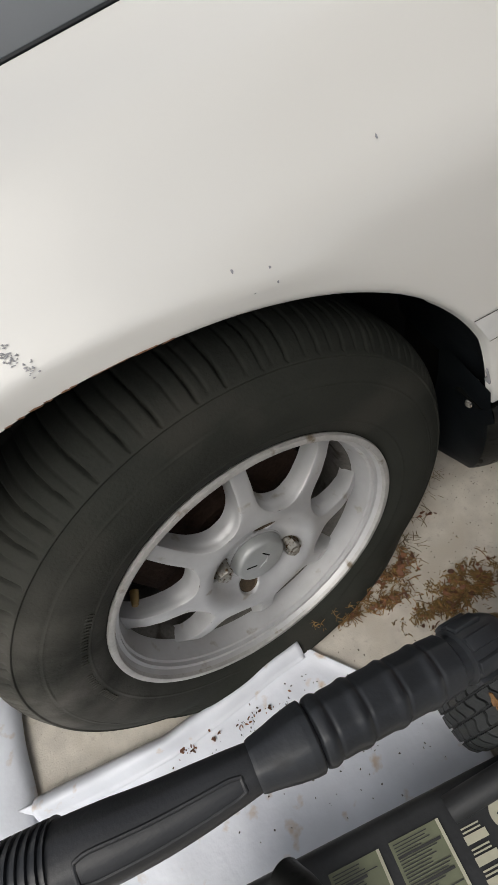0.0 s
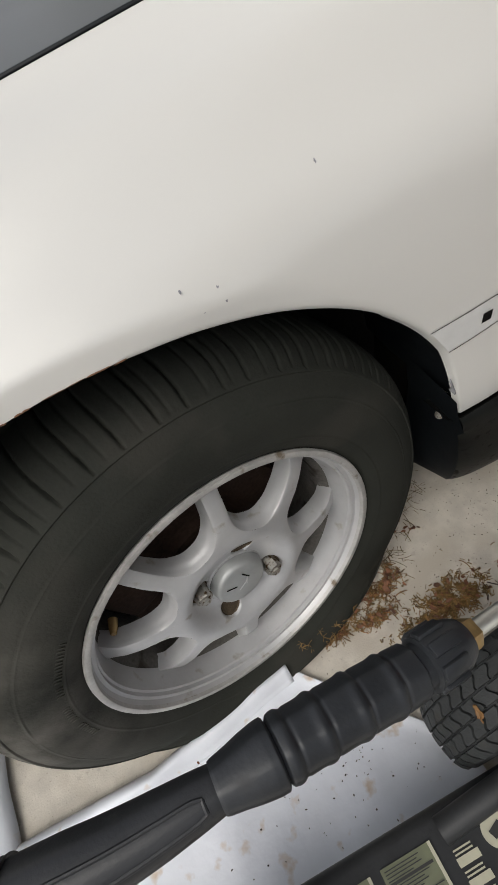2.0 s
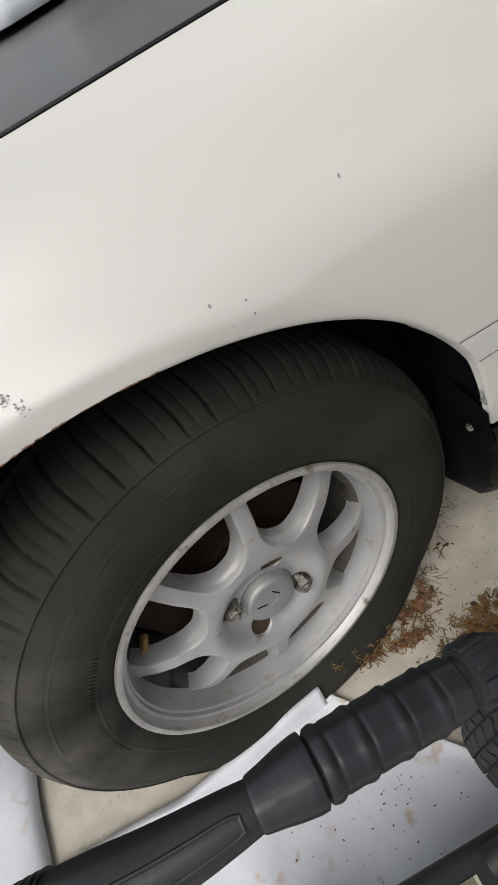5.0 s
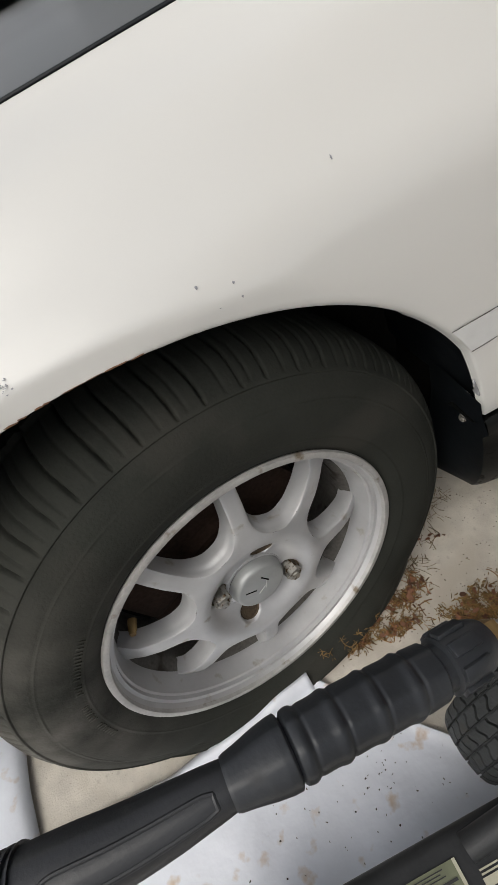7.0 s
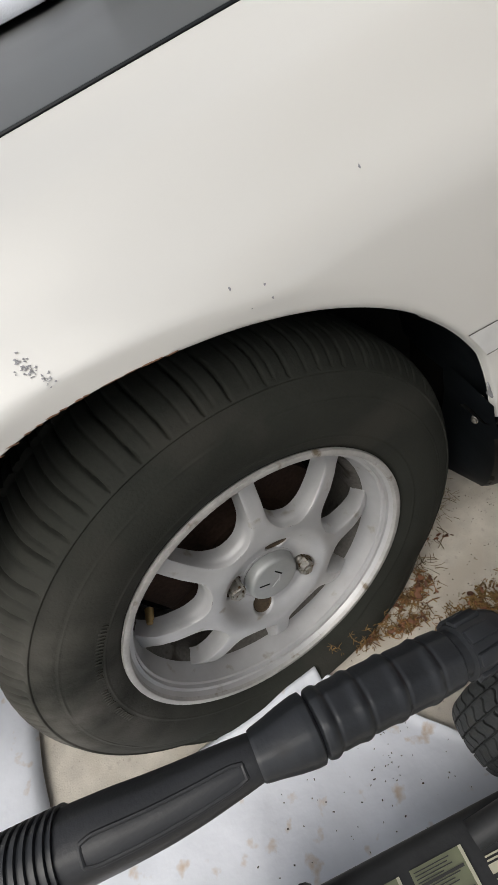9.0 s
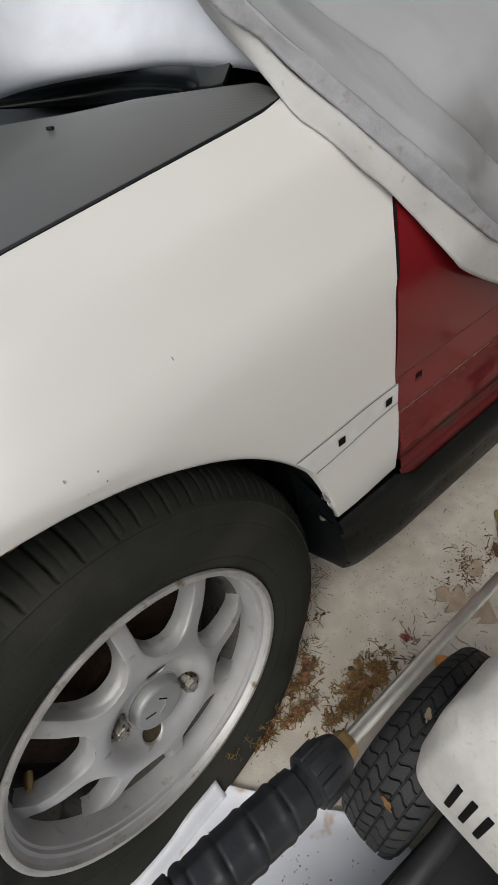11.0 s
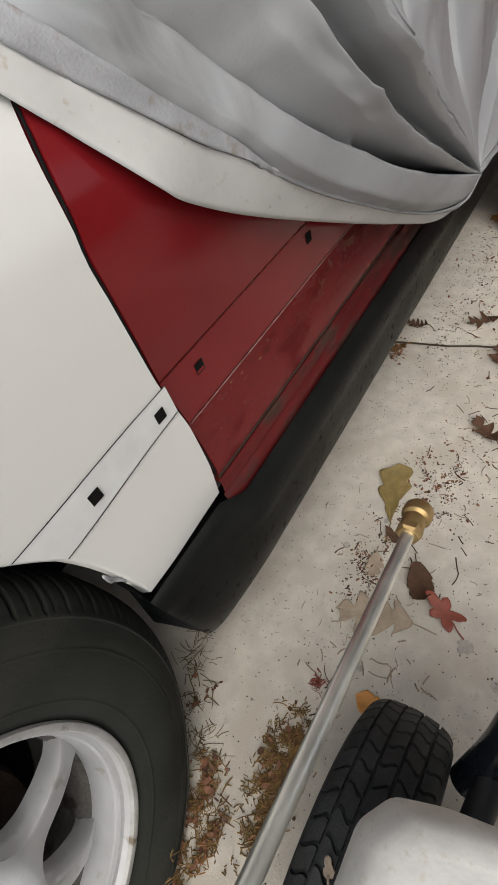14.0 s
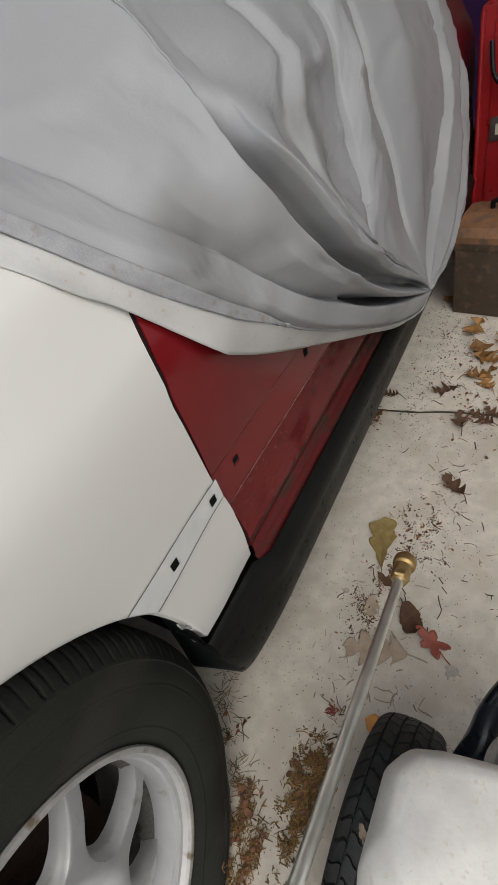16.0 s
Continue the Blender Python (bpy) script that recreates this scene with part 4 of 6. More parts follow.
def cover():
    """Grey car cover gathered at one knot: folds run out from it over the door and the windscreen."""
    count = 120

    def curve(*pts):
        """A fold line from the knot outwards, evenly stepped but closer near the knot."""
        dense = spline([KNOT, *pts], 400)
        cum = [0.0]
        for a, b in zip(dense, dense[1:]):
            cum.append(cum[-1] + (b - a).length)
        out = []
        for j in range(count):
            d = cum[-1] * (j / (count - 1)) ** 1.25
            i = min(max(int(np.searchsorted(cum, d)) - 1, 0), len(dense) - 2)
            out.append(dense[i].lerp(dense[i + 1], (d - cum[i]) / max(1e-9, cum[i + 1] - cum[i])))
        return out

    def shifted(line, shift, near_end, far_end, soft=0.12):
        """A line moved aside between two distances from the knot."""
        out, d = [], 0.0
        for j, p in enumerate(line):
            d += (p - line[j - 1]).length if j else 0
            k = max(0.0, min(1.0, d / max(near_end, 1e-6))) * max(0.0, min(1.0, (far_end - d) / soft))
            out.append(p + Vector(shift) * k * k * (3 - 2 * k))
        return out

    def between(a, b, t):
        return [p.lerp(q, t) for p, q in zip(a, b)]

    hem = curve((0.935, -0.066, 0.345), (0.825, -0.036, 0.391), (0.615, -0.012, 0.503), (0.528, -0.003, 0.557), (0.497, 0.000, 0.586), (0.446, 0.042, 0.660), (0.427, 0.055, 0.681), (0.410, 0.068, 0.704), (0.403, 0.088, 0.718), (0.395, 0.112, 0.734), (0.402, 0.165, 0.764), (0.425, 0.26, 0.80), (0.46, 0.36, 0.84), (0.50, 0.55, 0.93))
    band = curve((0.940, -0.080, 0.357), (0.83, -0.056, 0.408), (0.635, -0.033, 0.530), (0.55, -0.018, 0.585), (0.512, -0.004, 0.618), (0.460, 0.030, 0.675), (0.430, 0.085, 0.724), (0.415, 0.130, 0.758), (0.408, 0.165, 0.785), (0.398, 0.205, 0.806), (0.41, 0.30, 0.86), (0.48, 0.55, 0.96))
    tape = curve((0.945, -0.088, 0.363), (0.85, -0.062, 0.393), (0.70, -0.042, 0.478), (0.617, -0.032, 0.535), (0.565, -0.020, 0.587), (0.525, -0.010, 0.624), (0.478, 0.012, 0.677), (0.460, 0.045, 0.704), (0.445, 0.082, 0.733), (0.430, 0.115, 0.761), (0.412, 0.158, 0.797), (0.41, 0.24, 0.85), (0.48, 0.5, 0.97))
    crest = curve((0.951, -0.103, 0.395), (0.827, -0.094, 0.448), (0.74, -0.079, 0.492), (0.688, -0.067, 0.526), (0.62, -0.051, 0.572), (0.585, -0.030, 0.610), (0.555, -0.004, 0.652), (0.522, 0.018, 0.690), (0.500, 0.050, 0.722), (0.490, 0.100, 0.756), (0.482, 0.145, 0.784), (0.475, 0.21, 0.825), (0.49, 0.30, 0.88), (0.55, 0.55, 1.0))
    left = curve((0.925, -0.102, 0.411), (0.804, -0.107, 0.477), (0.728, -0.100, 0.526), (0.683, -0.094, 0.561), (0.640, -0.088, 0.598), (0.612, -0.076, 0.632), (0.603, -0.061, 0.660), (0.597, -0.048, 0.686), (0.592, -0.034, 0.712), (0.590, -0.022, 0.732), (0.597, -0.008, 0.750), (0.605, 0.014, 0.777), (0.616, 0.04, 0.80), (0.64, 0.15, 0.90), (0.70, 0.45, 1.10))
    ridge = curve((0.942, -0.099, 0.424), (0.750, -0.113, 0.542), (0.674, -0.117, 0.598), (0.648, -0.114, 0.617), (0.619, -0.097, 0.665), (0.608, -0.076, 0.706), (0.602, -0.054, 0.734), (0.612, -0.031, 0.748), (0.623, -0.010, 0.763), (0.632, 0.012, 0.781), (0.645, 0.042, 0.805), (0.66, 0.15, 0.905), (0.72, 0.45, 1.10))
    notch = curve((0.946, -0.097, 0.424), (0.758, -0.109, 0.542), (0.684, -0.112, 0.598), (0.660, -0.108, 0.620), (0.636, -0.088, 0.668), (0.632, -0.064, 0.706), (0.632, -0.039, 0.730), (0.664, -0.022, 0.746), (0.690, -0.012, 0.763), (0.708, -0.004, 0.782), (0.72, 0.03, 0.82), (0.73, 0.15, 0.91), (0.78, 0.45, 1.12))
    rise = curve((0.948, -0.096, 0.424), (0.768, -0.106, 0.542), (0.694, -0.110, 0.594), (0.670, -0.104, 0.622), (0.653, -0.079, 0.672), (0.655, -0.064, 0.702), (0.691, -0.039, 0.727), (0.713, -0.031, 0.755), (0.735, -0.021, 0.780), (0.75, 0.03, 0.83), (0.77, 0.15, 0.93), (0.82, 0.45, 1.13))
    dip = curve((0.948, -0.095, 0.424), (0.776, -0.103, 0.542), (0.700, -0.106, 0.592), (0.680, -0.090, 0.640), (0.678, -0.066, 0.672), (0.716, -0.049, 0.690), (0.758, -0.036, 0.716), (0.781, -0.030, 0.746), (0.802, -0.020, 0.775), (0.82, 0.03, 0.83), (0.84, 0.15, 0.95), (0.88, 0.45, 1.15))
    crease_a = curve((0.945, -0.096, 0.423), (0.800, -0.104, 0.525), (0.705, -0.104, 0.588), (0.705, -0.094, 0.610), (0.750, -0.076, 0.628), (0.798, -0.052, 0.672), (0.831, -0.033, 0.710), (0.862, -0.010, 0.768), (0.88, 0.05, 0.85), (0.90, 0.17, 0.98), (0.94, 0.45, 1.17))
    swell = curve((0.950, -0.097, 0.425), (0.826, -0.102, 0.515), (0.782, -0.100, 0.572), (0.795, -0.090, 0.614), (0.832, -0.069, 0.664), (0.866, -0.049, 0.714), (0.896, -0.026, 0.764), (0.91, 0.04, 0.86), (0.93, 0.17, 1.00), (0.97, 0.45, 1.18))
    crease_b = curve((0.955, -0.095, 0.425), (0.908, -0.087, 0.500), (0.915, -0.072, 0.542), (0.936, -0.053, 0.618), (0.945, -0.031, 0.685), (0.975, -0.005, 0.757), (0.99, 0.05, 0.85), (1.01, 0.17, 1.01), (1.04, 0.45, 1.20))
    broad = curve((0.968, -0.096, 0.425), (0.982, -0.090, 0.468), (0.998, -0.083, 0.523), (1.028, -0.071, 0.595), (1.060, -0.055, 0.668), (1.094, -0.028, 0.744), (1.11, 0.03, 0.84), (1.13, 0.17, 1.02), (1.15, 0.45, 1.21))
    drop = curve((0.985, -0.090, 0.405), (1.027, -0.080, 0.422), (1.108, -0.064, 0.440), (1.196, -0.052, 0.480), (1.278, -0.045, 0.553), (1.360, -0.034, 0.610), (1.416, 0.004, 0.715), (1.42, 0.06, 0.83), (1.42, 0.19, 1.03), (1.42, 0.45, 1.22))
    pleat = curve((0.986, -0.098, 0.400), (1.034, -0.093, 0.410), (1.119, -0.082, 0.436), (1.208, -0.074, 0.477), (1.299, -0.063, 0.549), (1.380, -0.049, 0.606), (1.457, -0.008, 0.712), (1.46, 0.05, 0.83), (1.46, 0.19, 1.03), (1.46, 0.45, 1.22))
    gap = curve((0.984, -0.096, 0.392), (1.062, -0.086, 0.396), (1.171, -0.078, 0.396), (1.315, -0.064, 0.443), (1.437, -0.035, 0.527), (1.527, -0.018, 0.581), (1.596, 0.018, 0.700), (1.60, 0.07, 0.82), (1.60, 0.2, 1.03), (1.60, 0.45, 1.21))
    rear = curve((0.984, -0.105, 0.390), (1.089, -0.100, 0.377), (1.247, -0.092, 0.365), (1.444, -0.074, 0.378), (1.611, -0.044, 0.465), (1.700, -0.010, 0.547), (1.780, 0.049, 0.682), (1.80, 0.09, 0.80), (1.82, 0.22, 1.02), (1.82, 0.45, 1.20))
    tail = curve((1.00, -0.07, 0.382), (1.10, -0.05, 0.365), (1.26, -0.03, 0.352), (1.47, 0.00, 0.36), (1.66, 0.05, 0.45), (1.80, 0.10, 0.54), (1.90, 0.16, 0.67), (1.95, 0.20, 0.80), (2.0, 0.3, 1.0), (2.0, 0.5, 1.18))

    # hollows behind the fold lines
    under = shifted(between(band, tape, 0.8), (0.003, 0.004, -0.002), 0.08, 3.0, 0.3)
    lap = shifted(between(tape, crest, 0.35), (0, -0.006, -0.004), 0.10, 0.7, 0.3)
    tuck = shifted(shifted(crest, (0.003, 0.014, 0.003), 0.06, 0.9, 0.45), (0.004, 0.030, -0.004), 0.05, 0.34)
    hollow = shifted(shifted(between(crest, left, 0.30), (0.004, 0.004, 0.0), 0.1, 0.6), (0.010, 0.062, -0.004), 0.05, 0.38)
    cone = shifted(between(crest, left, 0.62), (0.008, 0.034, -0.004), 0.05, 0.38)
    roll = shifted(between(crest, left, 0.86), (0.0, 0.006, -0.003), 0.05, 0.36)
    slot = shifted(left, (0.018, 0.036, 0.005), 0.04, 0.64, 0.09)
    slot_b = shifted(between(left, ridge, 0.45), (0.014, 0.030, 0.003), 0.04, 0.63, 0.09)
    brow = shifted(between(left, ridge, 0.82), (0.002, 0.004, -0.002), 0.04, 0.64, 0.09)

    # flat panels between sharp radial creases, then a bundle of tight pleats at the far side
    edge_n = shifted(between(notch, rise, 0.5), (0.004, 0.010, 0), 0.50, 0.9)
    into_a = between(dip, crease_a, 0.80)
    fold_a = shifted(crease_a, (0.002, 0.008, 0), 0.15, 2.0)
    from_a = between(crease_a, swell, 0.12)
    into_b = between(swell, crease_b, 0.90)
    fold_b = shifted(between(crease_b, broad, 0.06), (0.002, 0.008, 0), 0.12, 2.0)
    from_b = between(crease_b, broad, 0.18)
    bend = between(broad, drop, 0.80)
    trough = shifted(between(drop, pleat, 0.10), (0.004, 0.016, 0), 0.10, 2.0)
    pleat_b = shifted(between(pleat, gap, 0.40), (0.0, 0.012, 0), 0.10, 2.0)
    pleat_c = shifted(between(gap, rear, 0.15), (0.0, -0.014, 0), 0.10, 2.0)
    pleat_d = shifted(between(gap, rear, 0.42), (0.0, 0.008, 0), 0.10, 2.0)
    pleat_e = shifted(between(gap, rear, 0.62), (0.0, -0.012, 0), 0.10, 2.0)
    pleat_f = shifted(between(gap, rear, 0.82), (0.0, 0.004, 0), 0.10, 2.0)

    def sheet(curves, per, amount, seed):
        """Rows between neighbouring curves, with small crumples."""
        n = len(curves)
        rows = []
        for k in range((n - 1) * per + 1):
            f = k / per
            i = min(int(f), n - 2)
            t = f - i
            row = []
            for j in range(count):
                p = [curves[max(0, min(n - 1, q))][j] for q in (i - 1, i, i + 1, i + 2)]
                a = 0.5 * (p[2] - p[0]) * 0.25
                b = 0.5 * (p[3] - p[1]) * 0.25
                h = (2 * t ** 3 - 3 * t * t + 1) * p[1] + (t ** 3 - 2 * t * t + t) * a + (3 * t * t - 2 * t ** 3) * p[2] + (t ** 3 - t * t) * b
                g = min(1.0, j / 70) ** 1.4
                w = noise.noise(h * 8 + Vector((seed, 0, 0))) * 0.012 + noise.noise(h * 19) * 0.0045 + noise.noise(h * 45) * 0.0016
                pinch = abs(noise.noise(Vector((h.x * 14 + h.z * 5, h.y * 9, h.z * 10 + seed))))
                w -= 0.012 * max(0, 0.10 - pinch) / 0.10 * max(0, noise.noise(h * 5 + Vector((2, 2, 2))) + 0.25)
                nick = abs(noise.noise(Vector((h.x * 26 - h.z * 12, h.y * 16 + 4, h.z * 20 + h.x * 9))))
                w -= 0.005 * max(0, 0.10 - nick) / 0.10 * max(0, noise.noise(h * 7 + Vector((5, 1, 0))) + 0.15) * 2
                crease_line = abs(noise.noise(Vector((h.x * 7 + h.y * 5, h.z * 6 - h.x * 5, seed + 4))))
                w += 0.006 * max(0, 0.07 - crease_line) / 0.07
                row.append(h + Vector((-0.3, -1, 0.2)).normalized() * w * amount * g)
            rows.append(row)
        return grid_bm(rows)

    top = thing("car_cover", "grey cloth car cover gathered into folds at a knot", "car cover")
    lines = [under, lap, crest, tuck, hollow, cone, roll, left, slot, slot_b, brow, ridge, notch, edge_n, rise, dip, into_a, fold_a, from_a, swell, into_b, fold_b, from_b, broad, bend, drop, trough, pleat, pleat_b, pleat_c, pleat_d, pleat_e, pleat_f, rear, tail]
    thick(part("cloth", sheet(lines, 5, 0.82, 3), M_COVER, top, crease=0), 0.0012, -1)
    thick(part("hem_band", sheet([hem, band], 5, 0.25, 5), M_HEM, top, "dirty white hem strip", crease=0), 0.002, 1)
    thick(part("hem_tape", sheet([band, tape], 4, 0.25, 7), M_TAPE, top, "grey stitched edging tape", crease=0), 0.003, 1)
    return top


COVER = cover()


def cover_rest():
    """The cover over the roof, the far side and the tail."""
    rows = []
    for i in range(46):
        f = i / 45
        x = 0.50 + 2.62 * f
        roof = lerp_table(x, ((0.50, 0.93), (0.55, 1.0), (0.70, 1.10), (0.97, 1.18), (1.42, 1.23), (1.82, 1.22), (2.4, 1.16), (2.8, 1.0), (3.0, 0.86), (3.12, 0.40)))
        near_y = lerp_table(x, ((0.5, 0.52), (0.6, 0.44), (1.80, 0.44), (1.86, 0.10), (2.4, 0.24), (2.9, 0.34), (3.12, 0.42)))
        far_y = lerp_table(x, ((0.5, 1.55), (1.0, 1.66), (2.4, 1.66), (2.9, 1.55), (3.12, 1.45)))
        foot = 0.30 if x > 1.83 else roof - 0.01
        sec = [(near_y, foot), (near_y + 0.02, foot + 0.45 * (roof - foot)), (max(near_y + 0.08, 0.30 if x > 1.83 else 0.47), roof * 0.9 if x > 1.83 else roof), (0.50, roof), (0.65, roof + 0.03), (0.85, roof + 0.045), (1.05, roof + 0.03), (1.22, roof - 0.02),
               (1.36, 0.5 * (roof + 0.75)), (far_y - 0.08, min(roof, 0.78)), (far_y, 0.62 * min(1, roof)), (far_y, 0.45 * min(1, roof)), (far_y - 0.02, 0.30)]
        rows.append([Vector((x, y, z + 0.010 * noise.noise(Vector((x * 4, y * 6, z * 6))))) for y, z in sec])
    fine = []
    for r in rows:
        fine.append(spline(r, 48))
    thick(part("cloth", grid_bm(fine), M_COVER, COVER, crease=0), 0.0015, 1)


cover_rest()


def nose():
    """White nose and far fender that close the front of the car."""
    rows = []
    for i in range(30):
        y = 0.16 + 1.38 * i / 29
        bow = 0.10 * (1 - (abs(y - 0.85) / 0.70) ** 2.5)
        rows.append([Vector((-0.855 - bow * k, y, z)) for k, z in ((0.0, 0.598), (0.5, 0.585), (0.9, 0.54), (1.0, 0.46), (1.0, 0.34), (0.85, 0.24), (0.4, 0.20))])
    part("bumper", grid_bm(rows), M_WHITE, CAR, "white front bumper", crease=50)
    rows = []
    for i in range(30):
        x = -0.85 + 1.35 * i / 29
        cutout = 0.242 + math.sqrt(max(0.0, 0.34 ** 2 - x * x))
        low = max(0.27, cutout if abs(x) < 0.34 else 0.27)
        top = hood_z(x)
        rows.append([Vector((x, 1.66 - y, low + (top - low) * k)) for k, y in ((0.0, 0.0), (0.25, 0.0), (0.5, 0.008), (0.75, 0.03), (0.9, 0.06), (1.0, 0.10))])
    part("fender", grid_bm(rows), M_WHITE, CAR, crease=50)


nose()


def fleece():
    """The cover's pale fleece lining, folded back over the rear edge of the hood."""
    rows = []
    front = spline([(0.475, 0.215, 0.742), (0.440, 0.225, 0.757), (0.425, 0.27, 0.762), (0.425, 0.36, 0.763), (0.415, 0.44, 0.760), (0.35, 0.500, 0.762), (0.28, 0.500, 0.764), (0.21, 0.455, 0.764), (0.15, 0.415, 0.760), (0.115, 0.395, 0.752)], 90)
    sec = [(0.060, 0.006), (0.022, 0.000), (0.004, 0.0), (-0.002, 0.006), (0.0, 0.016), (0.008, 0.026), (0.022, 0.036), (0.045, 0.050), (0.08, 0.075), (0.13, 0.11), (0.20, 0.16), (0.30, 0.23)]
    for i, p in enumerate(front):
        back = Vector((0.55, 0.83, 0))
        row = []
        low = (1 - 0.72 * max(0.0, min(1.0, (i - 60) / 14))) * (0.35 + 0.65 * min(1.0, i / 20))
        for j, (d, h) in enumerate(sec):
            d, h = (d * min(1.0, 0.2 + i / 12), h * min(1.0, i / 10)) if j < 5 else (d * (0.35 + 0.65 * low) * (0.3 + 0.7 * min(1.0, i / 34)), 0.016 + (h - 0.016) * low)
            w = 0.003 * (j > 4) * noise.noise(Vector((i * 0.16, j * 0.5, 2.0))) + 0.012 * min(1.0, max(0.0, (i - 55) / 12)) * abs(noise.noise(Vector((i * 0.22 + j * 0.25, j * 0.35, 5.0)))) * (j > 5)
            point = min(1.0, (90 - i) / 16) ** 0.7
            row.append(p + back * d * (0.3 + 0.7 * point) + Vector((0, 0, (h + w) * point)))
        rows.append(row)
    ob = part("folded_lining", grid_bm(rows), M_FLEECE, COVER, "pale fleece lining folded back", crease=0)
    thick(ob, 0.004, 1)
    return ob


fleece()


def bundle():
    """A crumpled heap of the cover on the hood."""
    rows = []
    for i in range(90):
        row = []
        for j in range(60):
            u, v = i / 89, j / 59
            x = -0.22 + 0.50 * u
            y = lerp_table(x, ((-0.2, 0.50), (0.0, 0.49), (0.07, 0.47), (0.135, 0.49), (0.28, 0.60))) + 0.45 * v
            edge = min(1, 5 * min(u, 1 - u, v, 1 - v))
            h = 0.10 * edge ** 0.5 * (0.7 + 0.5 * noise.noise(Vector((x * 7, y * 7, 1)))) + 0.06 * edge * abs(noise.noise(Vector((x * 16, y * 9, 4)))) + 0.022 * edge * abs(noise.noise(Vector((x * 34 + y * 12, y * 25, 7))))
            row.append(Vector((x, y, hood_z(x) + 0.026 + h)))
        rows.append(row)
    ob = part("bundled_cloth", grid_bm(rows), M_FLEECE, COVER, "crumpled pale cloth heaped on the hood", crease=0)
    thick(ob, 0.002, 1)
    return ob


bundle()


# ---- pressure washer ----
WAND = thing("spray_wand", "black pressure-washer wand with ribbed grip and steel lance", "spray wand", at=(0.078, -0.205, 0.438))


def wand():
    axis = [(0.120, -0.2035, 0.426), (0.078, -0.2052, 0.4375), (0.0165, -0.2040, 0.4540), (-0.049, -0.2030, 0.4655), (-0.10, -0.2015, 0.4700), (-0.16, -0.1965, 0.4750), (-0.30, -0.188, 0.482)]
    path = spline(axis, 280)
    cum = [0.0]
    for a, b in zip(path, path[1:]):
        cum.append(cum[-1] + (b - a).length)

    def at(s):
        i = min(max(int(np.searchsorted(cum, s)) - 1, 0), len(path) - 2)
        return path[i].lerp(path[i + 1], (s - cum[i]) / (cum[i + 1] - cum[i])), (path[i + 1] - path[i]).normalized()

    def piece(s0, s1, radius_at, n=60):
        where = [s0 + (s1 - s0) * k / (n - 1) for k in range(n)]
        return [at(s)[0] for s in where], [radius_at(s) for s in where]

    # grip: five swelling rings, each with a raised rib and a groove beside it
    ribs = (0.068, 0.0915, 0.1145, 0.1345)

    def grip_r(s):
        r = lerp_table(s, ((0.047, 0.0150), (0.0485, 0.0168), (0.060, 0.0174), (0.14, 0.0178)))
        for q in ribs:
            r += 0.0010 * math.exp(-((s - q) / 0.0034) ** 2) - 0.0007 * math.exp(-((s - q + 0.0042) / 0.0014) ** 2)
        return r - 0.0022 * math.exp(-((s - 0.1400) / 0.0011) ** 2)

    part("grip", faceted_bm(*piece(0.047, 0.1412, grip_r, 220), amount=0.55), M_RUBBER, WAND, "ribbed black rubber grip", crease=60)
    cone_r = lambda s: lerp_table(s, ((0.1405, 0.0172), (0.1415, 0.0187), (0.146, 0.0186), (0.155, 0.0172), (0.165, 0.0150), (0.173, 0.0136), (0.1748, 0.0129)))
    part("grip_collar", faceted_bm(*piece(0.1405, 0.1748, cone_r, 60), amount=0.5), M_RUBBER, WAND, "tapered black rubber collar", crease=60)
    body_r = lambda s: lerp_table(s, ((0.173, 0.0118), (0.176, 0.0124), (0.185, 0.0134), (0.205, 0.0152), (0.225, 0.0166), (0.25, 0.0180), (0.28, 0.0188)))
    part("handle_body", faceted_bm(*piece(0.173, 0.279, body_r, 80), amount=0.35), M_HANDLE, WAND, "smooth black plastic handle", crease=60)
    # raised oval outline on the handle's upper face
    view = Vector((-0.05, -0.45, 0.88)).normalized()
    loop = []
    for k in range(72):
        a = 2 * math.pi * k / 72
        s = 0.2235 + 0.0415 * max(-1, min(1, 1.15 * math.cos(a)))
        c, d = at(s)
        r = body_r(s)
        w = 0.36 * r * max(-1, min(1, 1.5 * math.sin(a)))
        across = d.cross(view).normalized()
        up = across.cross(d).normalized()
        loop.append(c + across * w + up * (math.sqrt(r * r - w * w) - 0.0006))
    part("rib", tube_bm(loop + [loop[0]], 0.0013, 8, False), M_HANDLE, WAND)
    sleeve_r = lambda s: 0.0196 + 0.0009 * (1 if (s * 210) % 1.0 < 0.55 else -1)
    part("hand_ring", tube_bm(*piece(0.2775, 0.40, sleeve_r, 260), 36), M_RUBBER, WAND, "ribbed black rubber sleeve", crease=60)
    # locking collar with lugs
    d = (Vector(axis[0]) - Vector(axis[1])).normalized()
    m = frame_to(Vector(axis[1]) + d * 0.0, d)
    col = lathe_bm([(0.0, -0.004), (0.0140, -0.004), (0.0140, 0.002), (0.0168, 0.003), (0.0174, 0.008), (0.0168, 0.026), (0.0150, 0.032), (0.0130, 0.036), (0.0, 0.036)], 40, m)
    lock = part("lock_collar", col, M_RUBBER, WAND, "black locking collar with lugs", crease=30)
    for k in range(8):
        a = 2 * math.pi * k / 8
        part("lug", box_bm((0.0045, 0.0085, 0.020), m @ pose(0, 0, 0.014, 0, 0, math.degrees(a)) @ pose(0.0168, 0, 0), 0.0012), M_RUBBER, lock)
    part("brass_ring", lathe_bm([(0.006, 0.034), (0.0100, 0.034), (0.0106, 0.036), (0.0106, 0.043), (0.0098, 0.046), (0.006, 0.0465)], 6, m), M_BRASS, WAND, "hexagonal brass ring", smooth=False)
    a, b = Vector(axis[0]) - d * 0.004, Vector((0.478, -0.1835, 0.3015))
